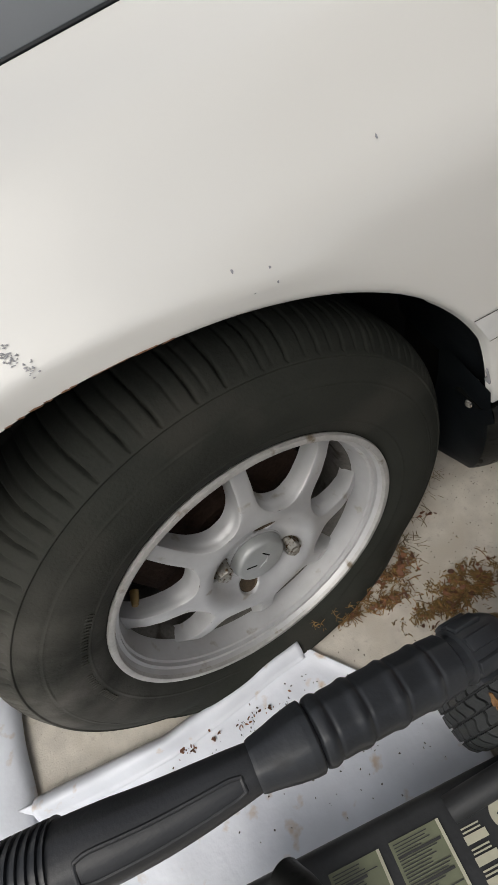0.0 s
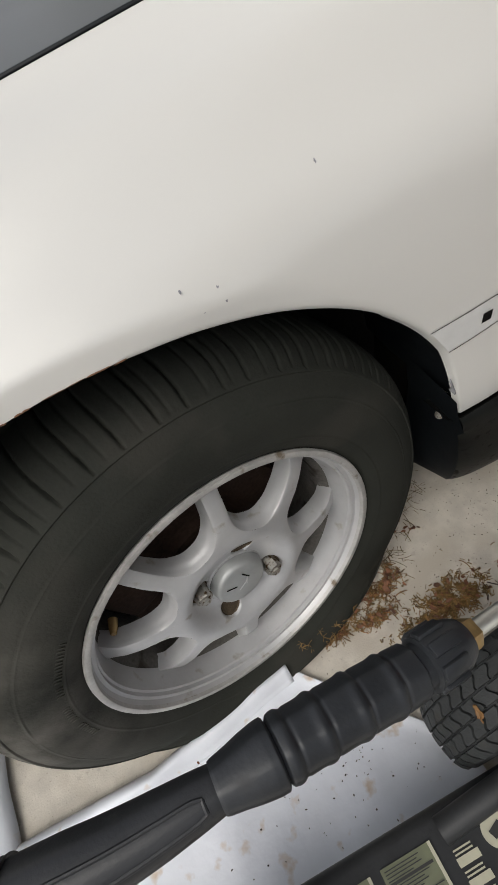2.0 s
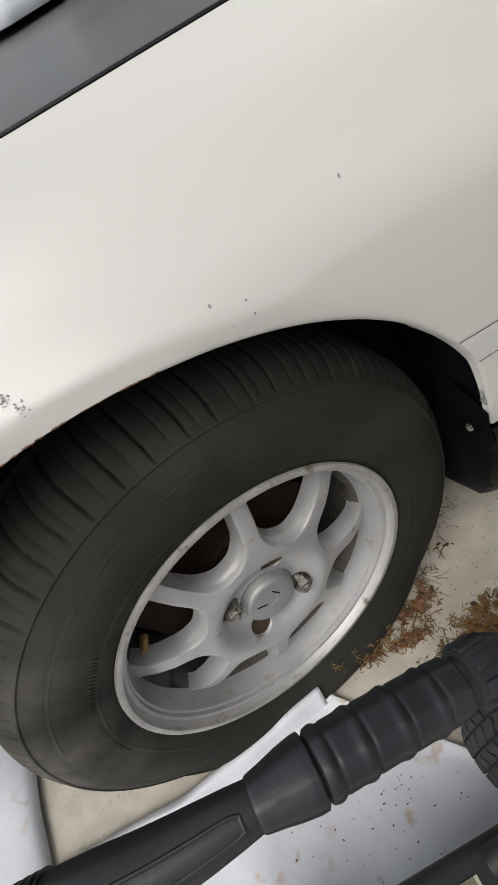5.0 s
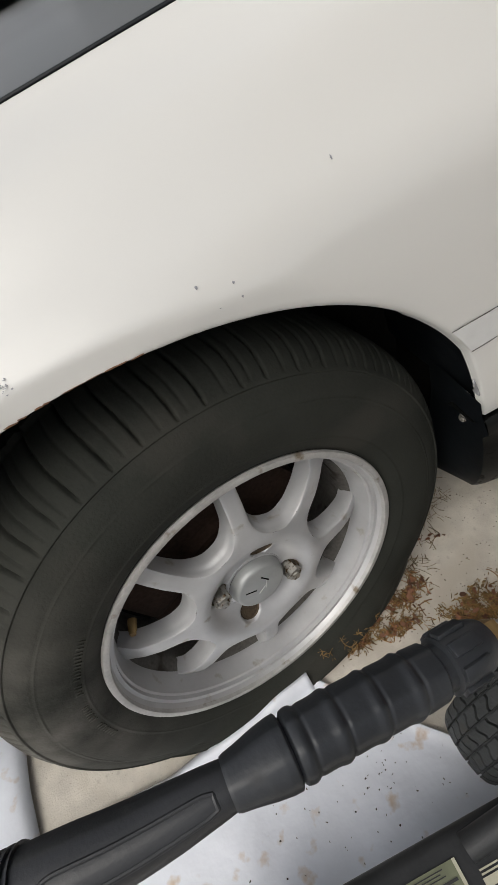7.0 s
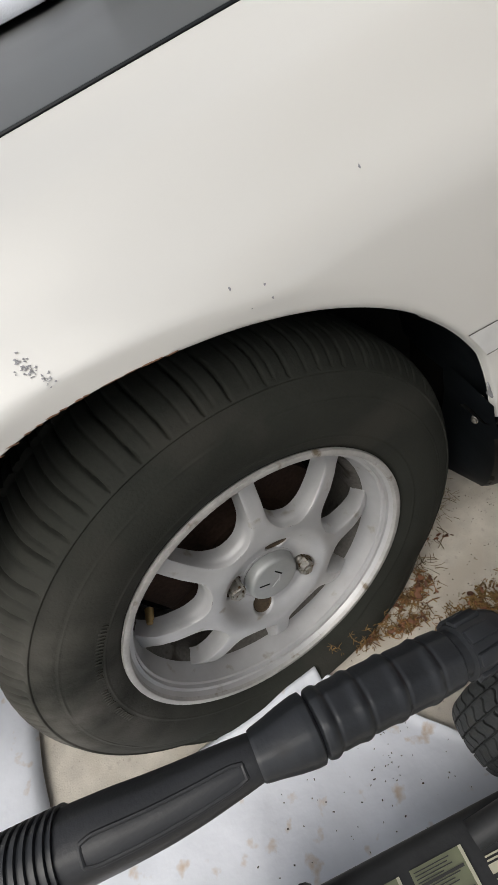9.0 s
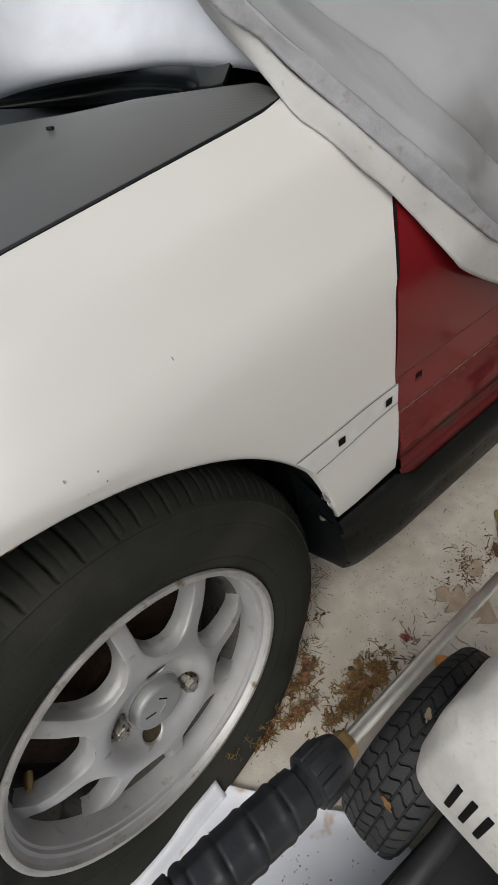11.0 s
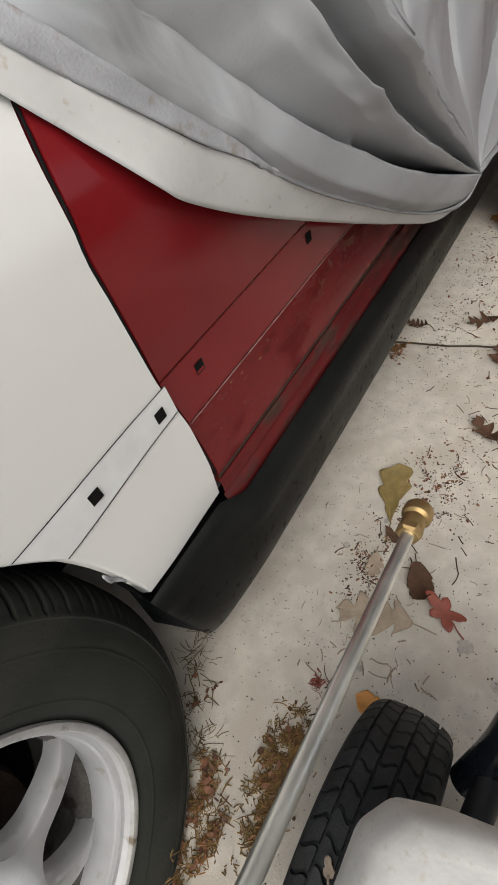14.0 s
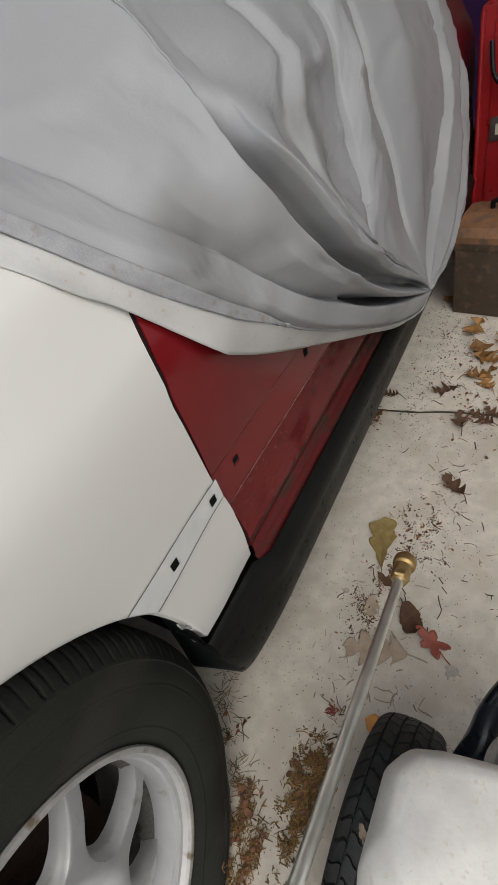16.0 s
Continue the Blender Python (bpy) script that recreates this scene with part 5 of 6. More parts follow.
    tube = [a.lerp(b, k / 39) for k in range(40)]
    part("lance", tube_bm(tube, 0.0056, 28), M_STEEL, WAND, "bare steel lance tube")
    e = (b - a).normalized()
    tip = frame_to(b, e)
    noz = part("nozzle", lathe_bm([(0.0, -0.012), (0.0095, -0.012), (0.0105, -0.010), (0.0105, 0.002), (0.0092, 0.004), (0.0125, 0.006), (0.0135, 0.008), (0.0135, 0.017), (0.0120, 0.020), (0.0075, 0.0205), (0.006, 0.014), (0.0, 0.014)], 32, tip), M_BRASS, WAND, "brass quick-connect nozzle", crease=30)
    part("nut", lathe_bm([(0.0, -0.020), (0.0090, -0.020), (0.0112, -0.018), (0.0112, -0.011), (0.0, -0.011)], 6, tip), M_BRASS, noz, smooth=False)


wand()

WASHER = thing("pressure_washer", "black pressure washer with a silver engine cover and wheel", "pressure washer", at=(0.20, -0.30, 0.0))


def washer_wheel():
    c = Vector((0.240, -0.226, 0.134))
    m = frame_to(c, (0.0, 1.0, 0.0))
    wheel = thing("wheel", "", "")
    wheel.parent = WASHER
    wheel.matrix_parent_inverse = Matrix.Translation((0.20, -0.30, 0.0)).inverted()
    half = 0.040
    prof = [(0.075, -half + 0.004), (0.098, -half), (0.110, -half + 0.001), (0.1175, -half + 0.004), (0.1225, -half + 0.009), (0.1258, -half + 0.017), (0.1276, -0.010), (0.1282, 0.0), (0.1276, 0.010), (0.1258, half - 0.017), (0.1225, half - 0.009), (0.1175, half - 0.004), (0.110, half - 0.001), (0.098, half), (0.075, half - 0.004)]
    part("tyre", lathe_bm([(r - 0.002 * (abs(h) < 0.0385), h) for r, h in prof], 96, m), M_SMALL_TYRE, wheel, "black knobbly tyre", crease=40)
    # rows of S-shaped tread blocks, wrapped over the round shoulders
    bm = bmesh.new()
    count = 44

    def tread_r(z):
        return lerp_table(abs(z), ((0.0, 0.1282), (0.010, 0.1276), (0.023, 0.1258), (0.031, 0.1225), (0.036, 0.1175), (0.039, 0.110)))

    for k in range(count):
        for row in range(5):
            a = 2 * math.pi * (k + 0.5 * (row % 2)) / count
            z = (row - 2) * 0.0150
            da, dz, h = 0.90 * math.pi / count, 0.0069, 0.0016
            lean = 0.40 if row % 2 else -0.40
            outline = []
            for q in range(7):
                w = -1 + q / 3
                outline.append((1.0 + lean * math.sin(2.2 * w), w))
            for q in range(7):
                w = 1 - q / 3
                outline.append((-1.0 + lean * math.sin(2.2 * w), w))
            lo, hi = [], []
            for u, w in outline:
                zz = z + w * dz
                lo.append(bm.verts.new(m @ Vector(((tread_r(zz) - 0.0035) * math.cos(a + u * da), (tread_r(zz) - 0.0035) * math.sin(a + u * da), zz))))
                zz, u = z + 0.90 * w * dz, 0.90 * u
                hi.append(bm.verts.new(m @ Vector(((tread_r(zz) + h) * math.cos(a + u * da), (tread_r(zz) + h) * math.sin(a + u * da), zz))))
            for q in range(6):
                bm.faces.new((hi[q], hi[q + 1], hi[12 - q], hi[13 - q]))
            for q in range(14):
                bm.faces.new((lo[q], lo[(q + 1) % 14], hi[(q + 1) % 14], hi[q]))
    t = part("tread", bm, M_SMALL_TYRE, wheel, "raised wavy tread blocks", crease=35)
    t["kind"] = "stuff"
    part("rim", lathe_bm([(0.0, -0.02), (0.03, -0.022), (0.072, -0.03), (0.077, -0.034), (0.077, 0.034), (0.072, 0.03), (0.03, 0.022), (0.0, 0.02)], 48, m), M_BASE, wheel)


washer_wheel()


def washer():
    # black housing with its warning labels on the sloping top
    top = pose(0.0, -0.345, 0.175, -6, 0, -4)
    part("housing", box_bm((0.46, 0.17, 0.05), top @ pose(-0.03, 0.0, -0.025), 0.012, 3), M_BASE, WASHER, "black housing with warning labels")
    part("frame_rail", tube_bm(spline([(0.06, -0.285, 0.165), (0.14, -0.285, 0.178), (0.24, -0.286, 0.18), (0.34, -0.295, 0.18)], 40), 0.012, 16), M_BASE, WASHER, "black frame rail")
    part("lower_tray", box_bm((0.50, 0.16, 0.03), pose(0.03, -0.47, 0.09), 0.008), M_BASE, WASHER)
    for x in (-0.20, 0.14):
        part("post", box_bm((0.03, 0.03, 0.09), pose(x, -0.405, 0.125), 0.004), M_BASE, WASHER)
    part("foot", box_bm((0.04, 0.12, 0.085), pose(-0.15, -0.47, 0.0435), 0.006), M_BASE, WASHER, "rubber foot")
    lab = top @ pose(-0.022, 0.004, 0.0012)
    # two green instruction labels, with rows of bars in place of their small print
    for x0, w in ((0.038, 0.052), (-0.024, 0.052)):
        sheet = part("label", box_bm((w, 0.075, 0.001), lab @ pose(x0, 0.022, 0), 0.0), M_LABEL, WASHER, "green instruction label", smooth=False)
        for k in range(30):
            length = w * (0.45 + 0.42 * random.Random(k * 7 + int(x0 * 900)).random())
            tall = 0.0022 if k % 9 == 4 else 0.0008
            part("print_bar", box_bm((length, tall, 0.0006), lab @ pose(x0 - w / 2 + 0.003 + length / 2, 0.0565 - 0.0024 * k, 0.0009)), M_LABEL_INK, sheet, smooth=False)
        part("label_edge", box_bm((0.003, 0.075, 0.0006), lab @ pose(x0 + w / 2 - 0.0015, 0.022, 0.0009)), M_LABEL_PALE, sheet, smooth=False)
    # pale notice with a round sign and an arrow
    for k in range(3):
        notice = part("notice", box_bm((0.022, 0.0065, 0.001), lab @ pose(0.088, 0.036 - 0.0155 * k, 0)), M_LABEL_PALE, WASHER, "pale warning notice", smooth=False)
        for q in range(2):
            part("print_bar", box_bm((0.018, 0.0013, 0.0006), lab @ pose(0.087, 0.0445 - 0.0155 * k - 0.003 * q, 0.0)), M_LABEL_PALE, notice, smooth=False)
    sign = part("round_sign", lathe_bm([(0.0, 0.0008), (0.0135, 0.0008), (0.0135, 0.0)], 36, lab @ pose(0.122, 0.042, 0)), M_LABEL_PALE, WASHER, "round pale sign", smooth=False)
    part("pictogram", box_bm((0.013, 0.0075, 0.0006), lab @ pose(0.122, 0.042, 0.0012, 0, 0, 20)), M_LABEL_INK, sign, smooth=False)
    part("arrow", box_bm((0.0028, 0.016, 0.001), lab @ pose(0.125, 0.020, 0, 0, 0, 8)), M_LABEL_PALE, WASHER, smooth=False)
    # silver engine cover: pressed sheet with chamfered side and three slots
    cov = bmesh.new()
    z0 = 0.437
    rows = []
    for x_lo, x_hi, y_hi, z, c in ((0.156, 0.276, -0.236, z0 - 0.105, 0.014), (0.158, 0.278, -0.233, z0 - 0.078, 0.018), (0.166, 0.280, -0.233, z0 - 0.036, 0.026), (0.176, 0.280, -0.237, z0 - 0.018, 0.028),
                                   (0.190, 0.276, -0.246, z0 - 0.005, 0.026), (0.202, 0.269, -0.256, z0 - 0.001, 0.020)):
        ring = ((x_lo, -0.322), (x_lo, y_hi - 1.5 * c), (x_lo + 0.3 * c, y_hi - 0.5 * c), (x_lo + c, y_hi), (x_hi - 0.9 * c, y_hi), (x_hi - 0.25 * c, y_hi - 0.4 * c), (x_hi, y_hi - 1.1 * c), (x_hi + 0.010, -0.322))
        rows.append([(x, y, z) for x, y in ring])
    cov = grid_bm(rows, closed_v=True)
    cov.verts.ensure_lookup_table()
    cov.faces.new(cov.verts[-8:])
    shell = part("engine_cover", cov, M_ALU, WASHER, "dull silver pressed-metal engine cover", crease=50)
    bv = shell.modifiers.new("round", "BEVEL")
    bv.width, bv.segments, bv.limit_method, bv.angle_limit = 0.006, 3, "ANGLE", radians(25)
    for k in range(3):
        part("slot", box_bm((0.003, 0.0050, 0.040), pose(0.1615, -0.2705 - 0.0120 * k, z0 - 0.060, 0, 10, 0), 0.0010), M_DARK, shell)
    lip = []
    for i in range(24):
        x = 0.158 + 0.132 * i / 23
        top_z = z0 + 0.002 - 0.045 * max(0.0, (0.195 - x) / 0.04) ** 2 + 0.010 * max(0.0, (x - 0.274) / 0.016) ** 2
        lip.append([Vector((x, -0.3235 - 0.001 * math.sin(9 * x), z)) for z in (top_z - 0.05, top_z - 0.02, top_z)])
    thick(part("lip", grid_bm(lip), M_FLANGE, shell, "brownish flange along the cover's edge"), 0.0022, 0)
    for k in range(6):
        part("cylinder_fin", box_bm((0.12, 0.004, 0.07), pose(0.225, -0.338 - 0.011 * k, z0 - 0.105), 0.001), M_CAST, WASHER, "cast cooling fin")
    part("engine_block", box_bm((0.15, 0.14, 0.19), pose(0.23, -0.42, 0.255), 0.012), M_CAST, WASHER, "grey cast engine block")
    guard = part("air_cleaner", box_bm((0.075, 0.09, 0.10), pose(0.222, -0.391, z0 - 0.078, 0, -4, 6), 0.010, 3), M_PALE, WASHER, "pale plastic air cleaner with a ribbed edge")
    for k in range(14):
        part("rib", box_bm((0.0032, 0.005, 0.06), pose(0.192 + 0.0050 * k, -0.3440 + 0.0005 * k, z0 - 0.075), 0.0008), M_PALE, guard)
    bolt = frame_to((0.248, -0.334, z0 - 0.050), (0.1, 0.5, 0.85))
    part("stud", lathe_bm([(0.0, 0.012), (0.006, 0.012), (0.007, 0.010), (0.007, 0.0), (0.010, -0.001), (0.010, -0.03)], 16, bolt), M_CAST, WASHER, "grey steel stud")
    starter = frame_to((0.318, -0.345, 0.292), (0.15, 0.10, 1.0))
    ribs = [(0.0, 0.012), (0.012, 0.012)] + [(0.014 + 0.0022 * k, 0.012 if k % 2 else 0.0095) for k in range(13)] + [(0.0435, 0.009), (0.047, 0.006), (0.047, -0.04)]
    part("pull_starter", lathe_bm(ribs, 48, starter), M_PALE, WASHER, "pale ribbed pull starter", crease=30)
    shroud = bmesh.new()
    foot = ((0.300, -0.310), (0.326, -0.3165), (0.344, -0.322), (0.348, -0.345), (0.346, -0.40), (0.262, -0.40), (0.266, -0.352), (0.288, -0.340))
    low = [shroud.verts.new((x, y, 0.30)) for x, y in foot]
    high = [shroud.verts.new((x, y, 0.36 + 0.10 * (-0.310 - y))) for x, y in foot]
    shroud.faces.new(high)
    shroud.faces.new(low)
    for k in range(8):
        shroud.faces.new((low[k], low[(k + 1) % 8], high[(k + 1) % 8], high[k]))
    bmesh.ops.bevel(shroud, geom=shroud.edges[:], offset=0.0025, segments=2, affect="EDGES", profile=0.5)
    part("fan_shroud", shroud, M_BASE, WASHER, "black fan shroud", crease=30)
    bow = spline([(0.335, -0.280, 0.150), (0.361, -0.294, 0.200), (0.384, -0.301, 0.225), (0.412, -0.317, 0.248), (0.424, -0.335, 0.257), (0.426, -0.36, 0.260), (0.420, -0.42, 0.258), (0.405, -0.50, 0.255)], 60)
    part("frame_tube", tube_bm(bow, 0.0148, 20), M_FRAME, WASHER, "blue-black bent frame tube")
    hose = spline([(-0.10, -0.262, 0.197), (-0.085, -0.285, 0.222), (-0.09, -0.32, 0.232), (-0.13, -0.36, 0.225)], 30)
    part("hose_end", tube_bm(hose, 0.017, 18), M_BLACK, WASHER, "black hose end")


washer()


# ---- plastic sheets on the floor ----
def plastic_sheet():
    """White plastic sheet with one long edge folded over."""
    rows = []
    for i in range(70):
        f = i / 69
        x = -0.46 + 0.62 * f
        # far edge of the sheet
        y_far = lerp_table(x, ((-0.46, -0.055), (-0.41, -0.060), (-0.214, -0.074), (0.006, -0.050), (0.017, -0.052), (0.059, -0.112), (0.133, -0.202), (0.16, -0.262)))
        row = []
        for j in range(40):
            g = j / 39
            y = y_far + (-0.62 - y_far) * g ** 1.5
            fold = math.exp(-((y_far - y) / 0.016) ** 2) * (0.012 if x < 0.02 else 0.004)
            z = 0.004 + fold + 0.003 * abs(noise.noise(Vector((x * 14, y * 14, 0)))) + 0.006 * max(0, noise.noise(Vector((x * 5, y * 5, 3))))
            row.append(Vector((x + 0.004 * noise.noise(Vector((x * 20, y * 5, 9))), y, z)))
        rows.append(row)
    ob = part("plastic_sheet", grid_bm(rows), M_TARP, None, "", crease=0)
    thick(ob, 0.0012, 1)
    # the folded-over edge
    fold = []
    for i in range(60):
        f = i / 59
        x = -0.405 + 0.415 * f
        y0 = lerp_table(x, ((-0.41, -0.058), (-0.214, -0.072), (0.01, -0.048)))
        wide = 0.036 - 0.010 * f + 0.003 * noise.noise(Vector((x * 12, 0, 0)))
        row = []
        for j in range(9):
            g = j / 8
            z = 0.006 + 0.020 * math.sin(math.pi * min(1, 0.12 + g)) + 0.004 * noise.noise(Vector((x * 16, g * 2, 5)))
            row.append(Vector((x, y0 + 0.004 - wide * g, max(0.009, z))))
        fold.append(row)
    thick(part("folded_edge", grid_bm(fold), M_TARP, ob, crease=0), 0.0012, 1)
    return tagged(ob, "dirty white plastic sheet with a folded edge on concrete", "plastic sheet")


plastic_sheet()


def second_sheet():
    rows = []
    for i in range(30):
        f = i / 29
        y = -0.14 + 0.42 * f
        row = []
        for j in range(16):
            g = j / 15
            x = -0.408 + 0.012 * noise.noise(Vector((y * 6, 0, 2))) - 0.30 * g
            z = 0.004 + 0.014 * math.sin(math.pi * min(0.5, 0.08 + g * 3.0)) + 0.004 * noise.noise(Vector((x * 18, y * 9, 7)))
            row.append(Vector((x, y, max(0.003, z))))
        rows.append(row)
    ob = part("plastic_sheet", grid_bm(rows), M_TARP, None, "", crease=0)
    thick(ob, 0.0015, 1)
    return tagged(ob, "white plastic sheet with a rolled edge beside the tyre", "plastic sheet")


second_sheet()


# ---- behind the car ----
def tool_box():
    b = thing("tool_box", "old brown metal toolbox with a worn lid", "toolbox", at=(1.62, -0.17, 0))
    m = pose(1.62, -0.17, 0, 0, 0, -9) @ Matrix.Diagonal((1, 1, 1.19, 1))
    part("body", box_bm((0.20, 0.24, 0.165), m @ pose(0, 0, 0.0835), 0.004), M_BOX, b, "rust-brown painted steel body")
    part("band", box_bm((0.206, 0.246, 0.018), m @ pose(0, 0, 0.170), 0.003), M_BOX, b)
    sec = []
    for i in range(2):
        y = (-0.122, 0.122)[i]
        sec.append([m @ Vector((x, y, z)) for x, z in ((-0.103, 0.178), (-0.103, 0.192), (-0.085, 0.208), (-0.03, 0.222), (0.03, 0.222), (0.085, 0.208), (0.103, 0.192), (0.103, 0.178))])
    bm = grid_bm(sec)
    bm.verts.ensure_lookup_table()
    bm.faces.new(bm.verts[:8])
    bm.faces.new(bm.verts[8:])
    part("lid", bm, M_BOXLID, b, "worn orange-brown lid", crease=15)
    h = spline([(0.0, -0.06, 0.222), (0.0, -0.055, 0.238), (0.0, 0.0, 0.243), (0.0, 0.055, 0.238), (0.0, 0.06, 0.222)], 24)
    part("handle", tube_bm([m @ p for p in h], 0.006, 10), M_DARK, b, "dark carrying handle")
    part("latch", box_bm((0.012, 0.010, 0.004), m @ pose(-0.055, -0.045, 0.2175, 0, -30, 30), 0.001), M_BRASS, b, "small brass catch")


tool_box()


def tool_cabinet():
    c = thing("tool_cabinet", "red steel tool cabinet with a dark plate on castors", "tool cabinet", at=(2.05, -0.22, 0))
    part("body", box_bm((0.42, 0.42, 0.62), pose(2.02, -0.235, 0.36), 0.006), M_CABINET, c, "red enamelled body")
    part("top_chest", box_bm((0.30, 0.40, 0.20), pose(2.04, -0.235, 0.772), 0.006), M_CABINET, c)
    front = part("front_panel", box_bm((0.008, 0.37, 0.56), pose(1.808, -0.245, 0.36), 0.003), M_CABINET, c, "flat red front panel")
    part("flange", tube_bm([(1.806, -0.034, 0.08), (1.806, -0.034, 0.36), (1.806, -0.030, 0.66)], 0.006, 12), M_CABINET, c)
    part("flange", tube_bm([(1.806, -0.445, 0.08), (1.806, -0.445, 0.36), (1.806, -0.445, 0.66)], 0.006, 12), M_CABINET, c)
    plate = part("maker_plate", box_bm((0.004, 0.15, 0.058), pose(1.801, -0.140, 0.405), 0.001), M_PLATE, c, "dark plate with pale bars")
    for k in range(3):
        part("print_bar", box_bm((0.002, 0.016, 0.026), pose(1.7985, -0.087 - 0.026 * k, 0.405)), M_LABEL_PALE, plate, smooth=False)
    arm = spline([(1.88, -0.045, 0.55), (1.86, -0.04, 0.64), (1.86, -0.06, 0.74), (1.86, -0.13, 0.78), (1.86, -0.22, 0.78)], 30)
    part("carry_handle", tube_bm(arm, 0.012, 12), M_CABINET, c, "red tubular handle")
    cord = spline([(1.80, -0.055, 0.60), (1.78, -0.07, 0.53), (1.78, -0.11, 0.50), (1.79, -0.18, 0.49), (1.80, -0.26, 0.50)], 30)
    part("cord", tube_bm(cord, 0.006, 10), M_LINER, c, "black cord")
    for x in (1.85, 2.19):
        for y in (-0.40, -0.07):
            part("castor", lathe_bm([(0.0, -0.012), (0.024, -0.012), (0.026, 0.0), (0.024, 0.012), (0.0, 0.012)], 20, frame_to((x, y, 0.026), (0, 1, 0))), M_LINER, c)


tool_cabinet()


def purple_bin():
    b = thing("storage_bin", "purple plastic storage bin behind the cabinet", "storage bin", at=(3.62, 0.31, 0))
    part("body", lathe_bm([(0.0, 0.002), (0.20, 0.002), (0.215, 0.02), (0.255, 0.78), (0.262, 0.80), (0.255, 0.81), (0.0, 0.81)], 40, pose(3.62, 0.31, 0)), M_PURPLE, b)
    part("rim", lathe_bm([(0.258, 0.77), (0.275, 0.775), (0.275, 0.80), (0.258, 0.812)], 40, pose(3.62, 0.31, 0)), M_PURPLE, b)


purple_bin()


def red_tool():
    t = thing("power_tool", "small red and black power tool on the floor", "power tool", at=(1.56, -0.335, 0))
    part("body", box_bm((0.16, 0.07, 0.08), pose(1.56, -0.335, 0.041, 0, 0, 15), 0.018, 3), M_CABINET, t, "red plastic body")
    part("head", lathe_bm([(0.0, -0.04), (0.028, -0.04), (0.034, -0.02), (0.034, 0.03), (0.02, 0.045), (0.0, 0.045)], 28, frame_to((1.49, -0.33, 0.052), (-0.9, 0.2, 0.3))), M_LINER, t, "black head")


red_tool()


# ---- leaves and litter ----
def leaf(name, x, y, size, turn, lobes, material, label, seed, curl=0.25, group="fallen leaves", z=0.003, depth=0.5):
    """A lobed autumn leaf with veins pressed in, curled a little, on a thin stalk."""
    rnd = random.Random(seed)
    bm = bmesh.new()
    n = 72
    mid = bm.verts.new((0, 0, 0.004 * curl))
    rings = []
    ph = [rnd.uniform(-0.15, 0.15) for _ in range(12)]
    ax, ay = rnd.uniform(-1, 1), rnd.uniform(-1, 1)
    for q in (0.35, 0.7, 1.0):
        ring = []
        for k in range(n):
            a = 2 * math.pi * k / n
            lob = abs(math.cos(a * lobes / 2 + ph[0])) ** 1.5
            r = (1 - depth) + depth * lob + 0.035 * math.sin(3 * lobes * a + ph[1] * 9) * (q == 1.0) + ph[k * 12 // n] * 0.5
            r *= 0.62 + 0.38 * math.cos(a) ** 2
            r *= size * q
            px, py = r * math.cos(a), r * math.sin(a) * 0.85
            pz = 0.002 + curl * ((px * ax + py * ay) ** 2 / size + 0.25 * r * r / size * abs(math.sin(a * lobes / 2)))
            ring.append(bm.verts.new((px, py, pz)))
        rings.append(ring)
    for k in range(n):
        j = (k + 1) % n
        bm.faces.new((mid, rings[0][k], rings[0][j]))
        for a, b in zip(rings, rings[1:]):
            bm.faces.new((a[k], b[k], b[j], a[j]))
    me = bpy.data.meshes.new(name)
    bm.to_mesh(me)
    bm.free()
    ob = link(name, me, material)
    ob.matrix_basis = pose(x, y, z, rnd.uniform(-6, 6), rnd.uniform(-6, 6), turn)
    thick(ob, 0.0006, 1)
    stalk = part("stalk", tube_bm(spline([(-size * 0.5, 0, 0.002), (-size * 0.85, 0.1 * size, 0.004), (-size * 1.2, 0.12 * size, 0.003)], 8), 0.0009, 6), material, None)
    stalk.parent = ob
    return tagged(ob, label, "leaf", group)


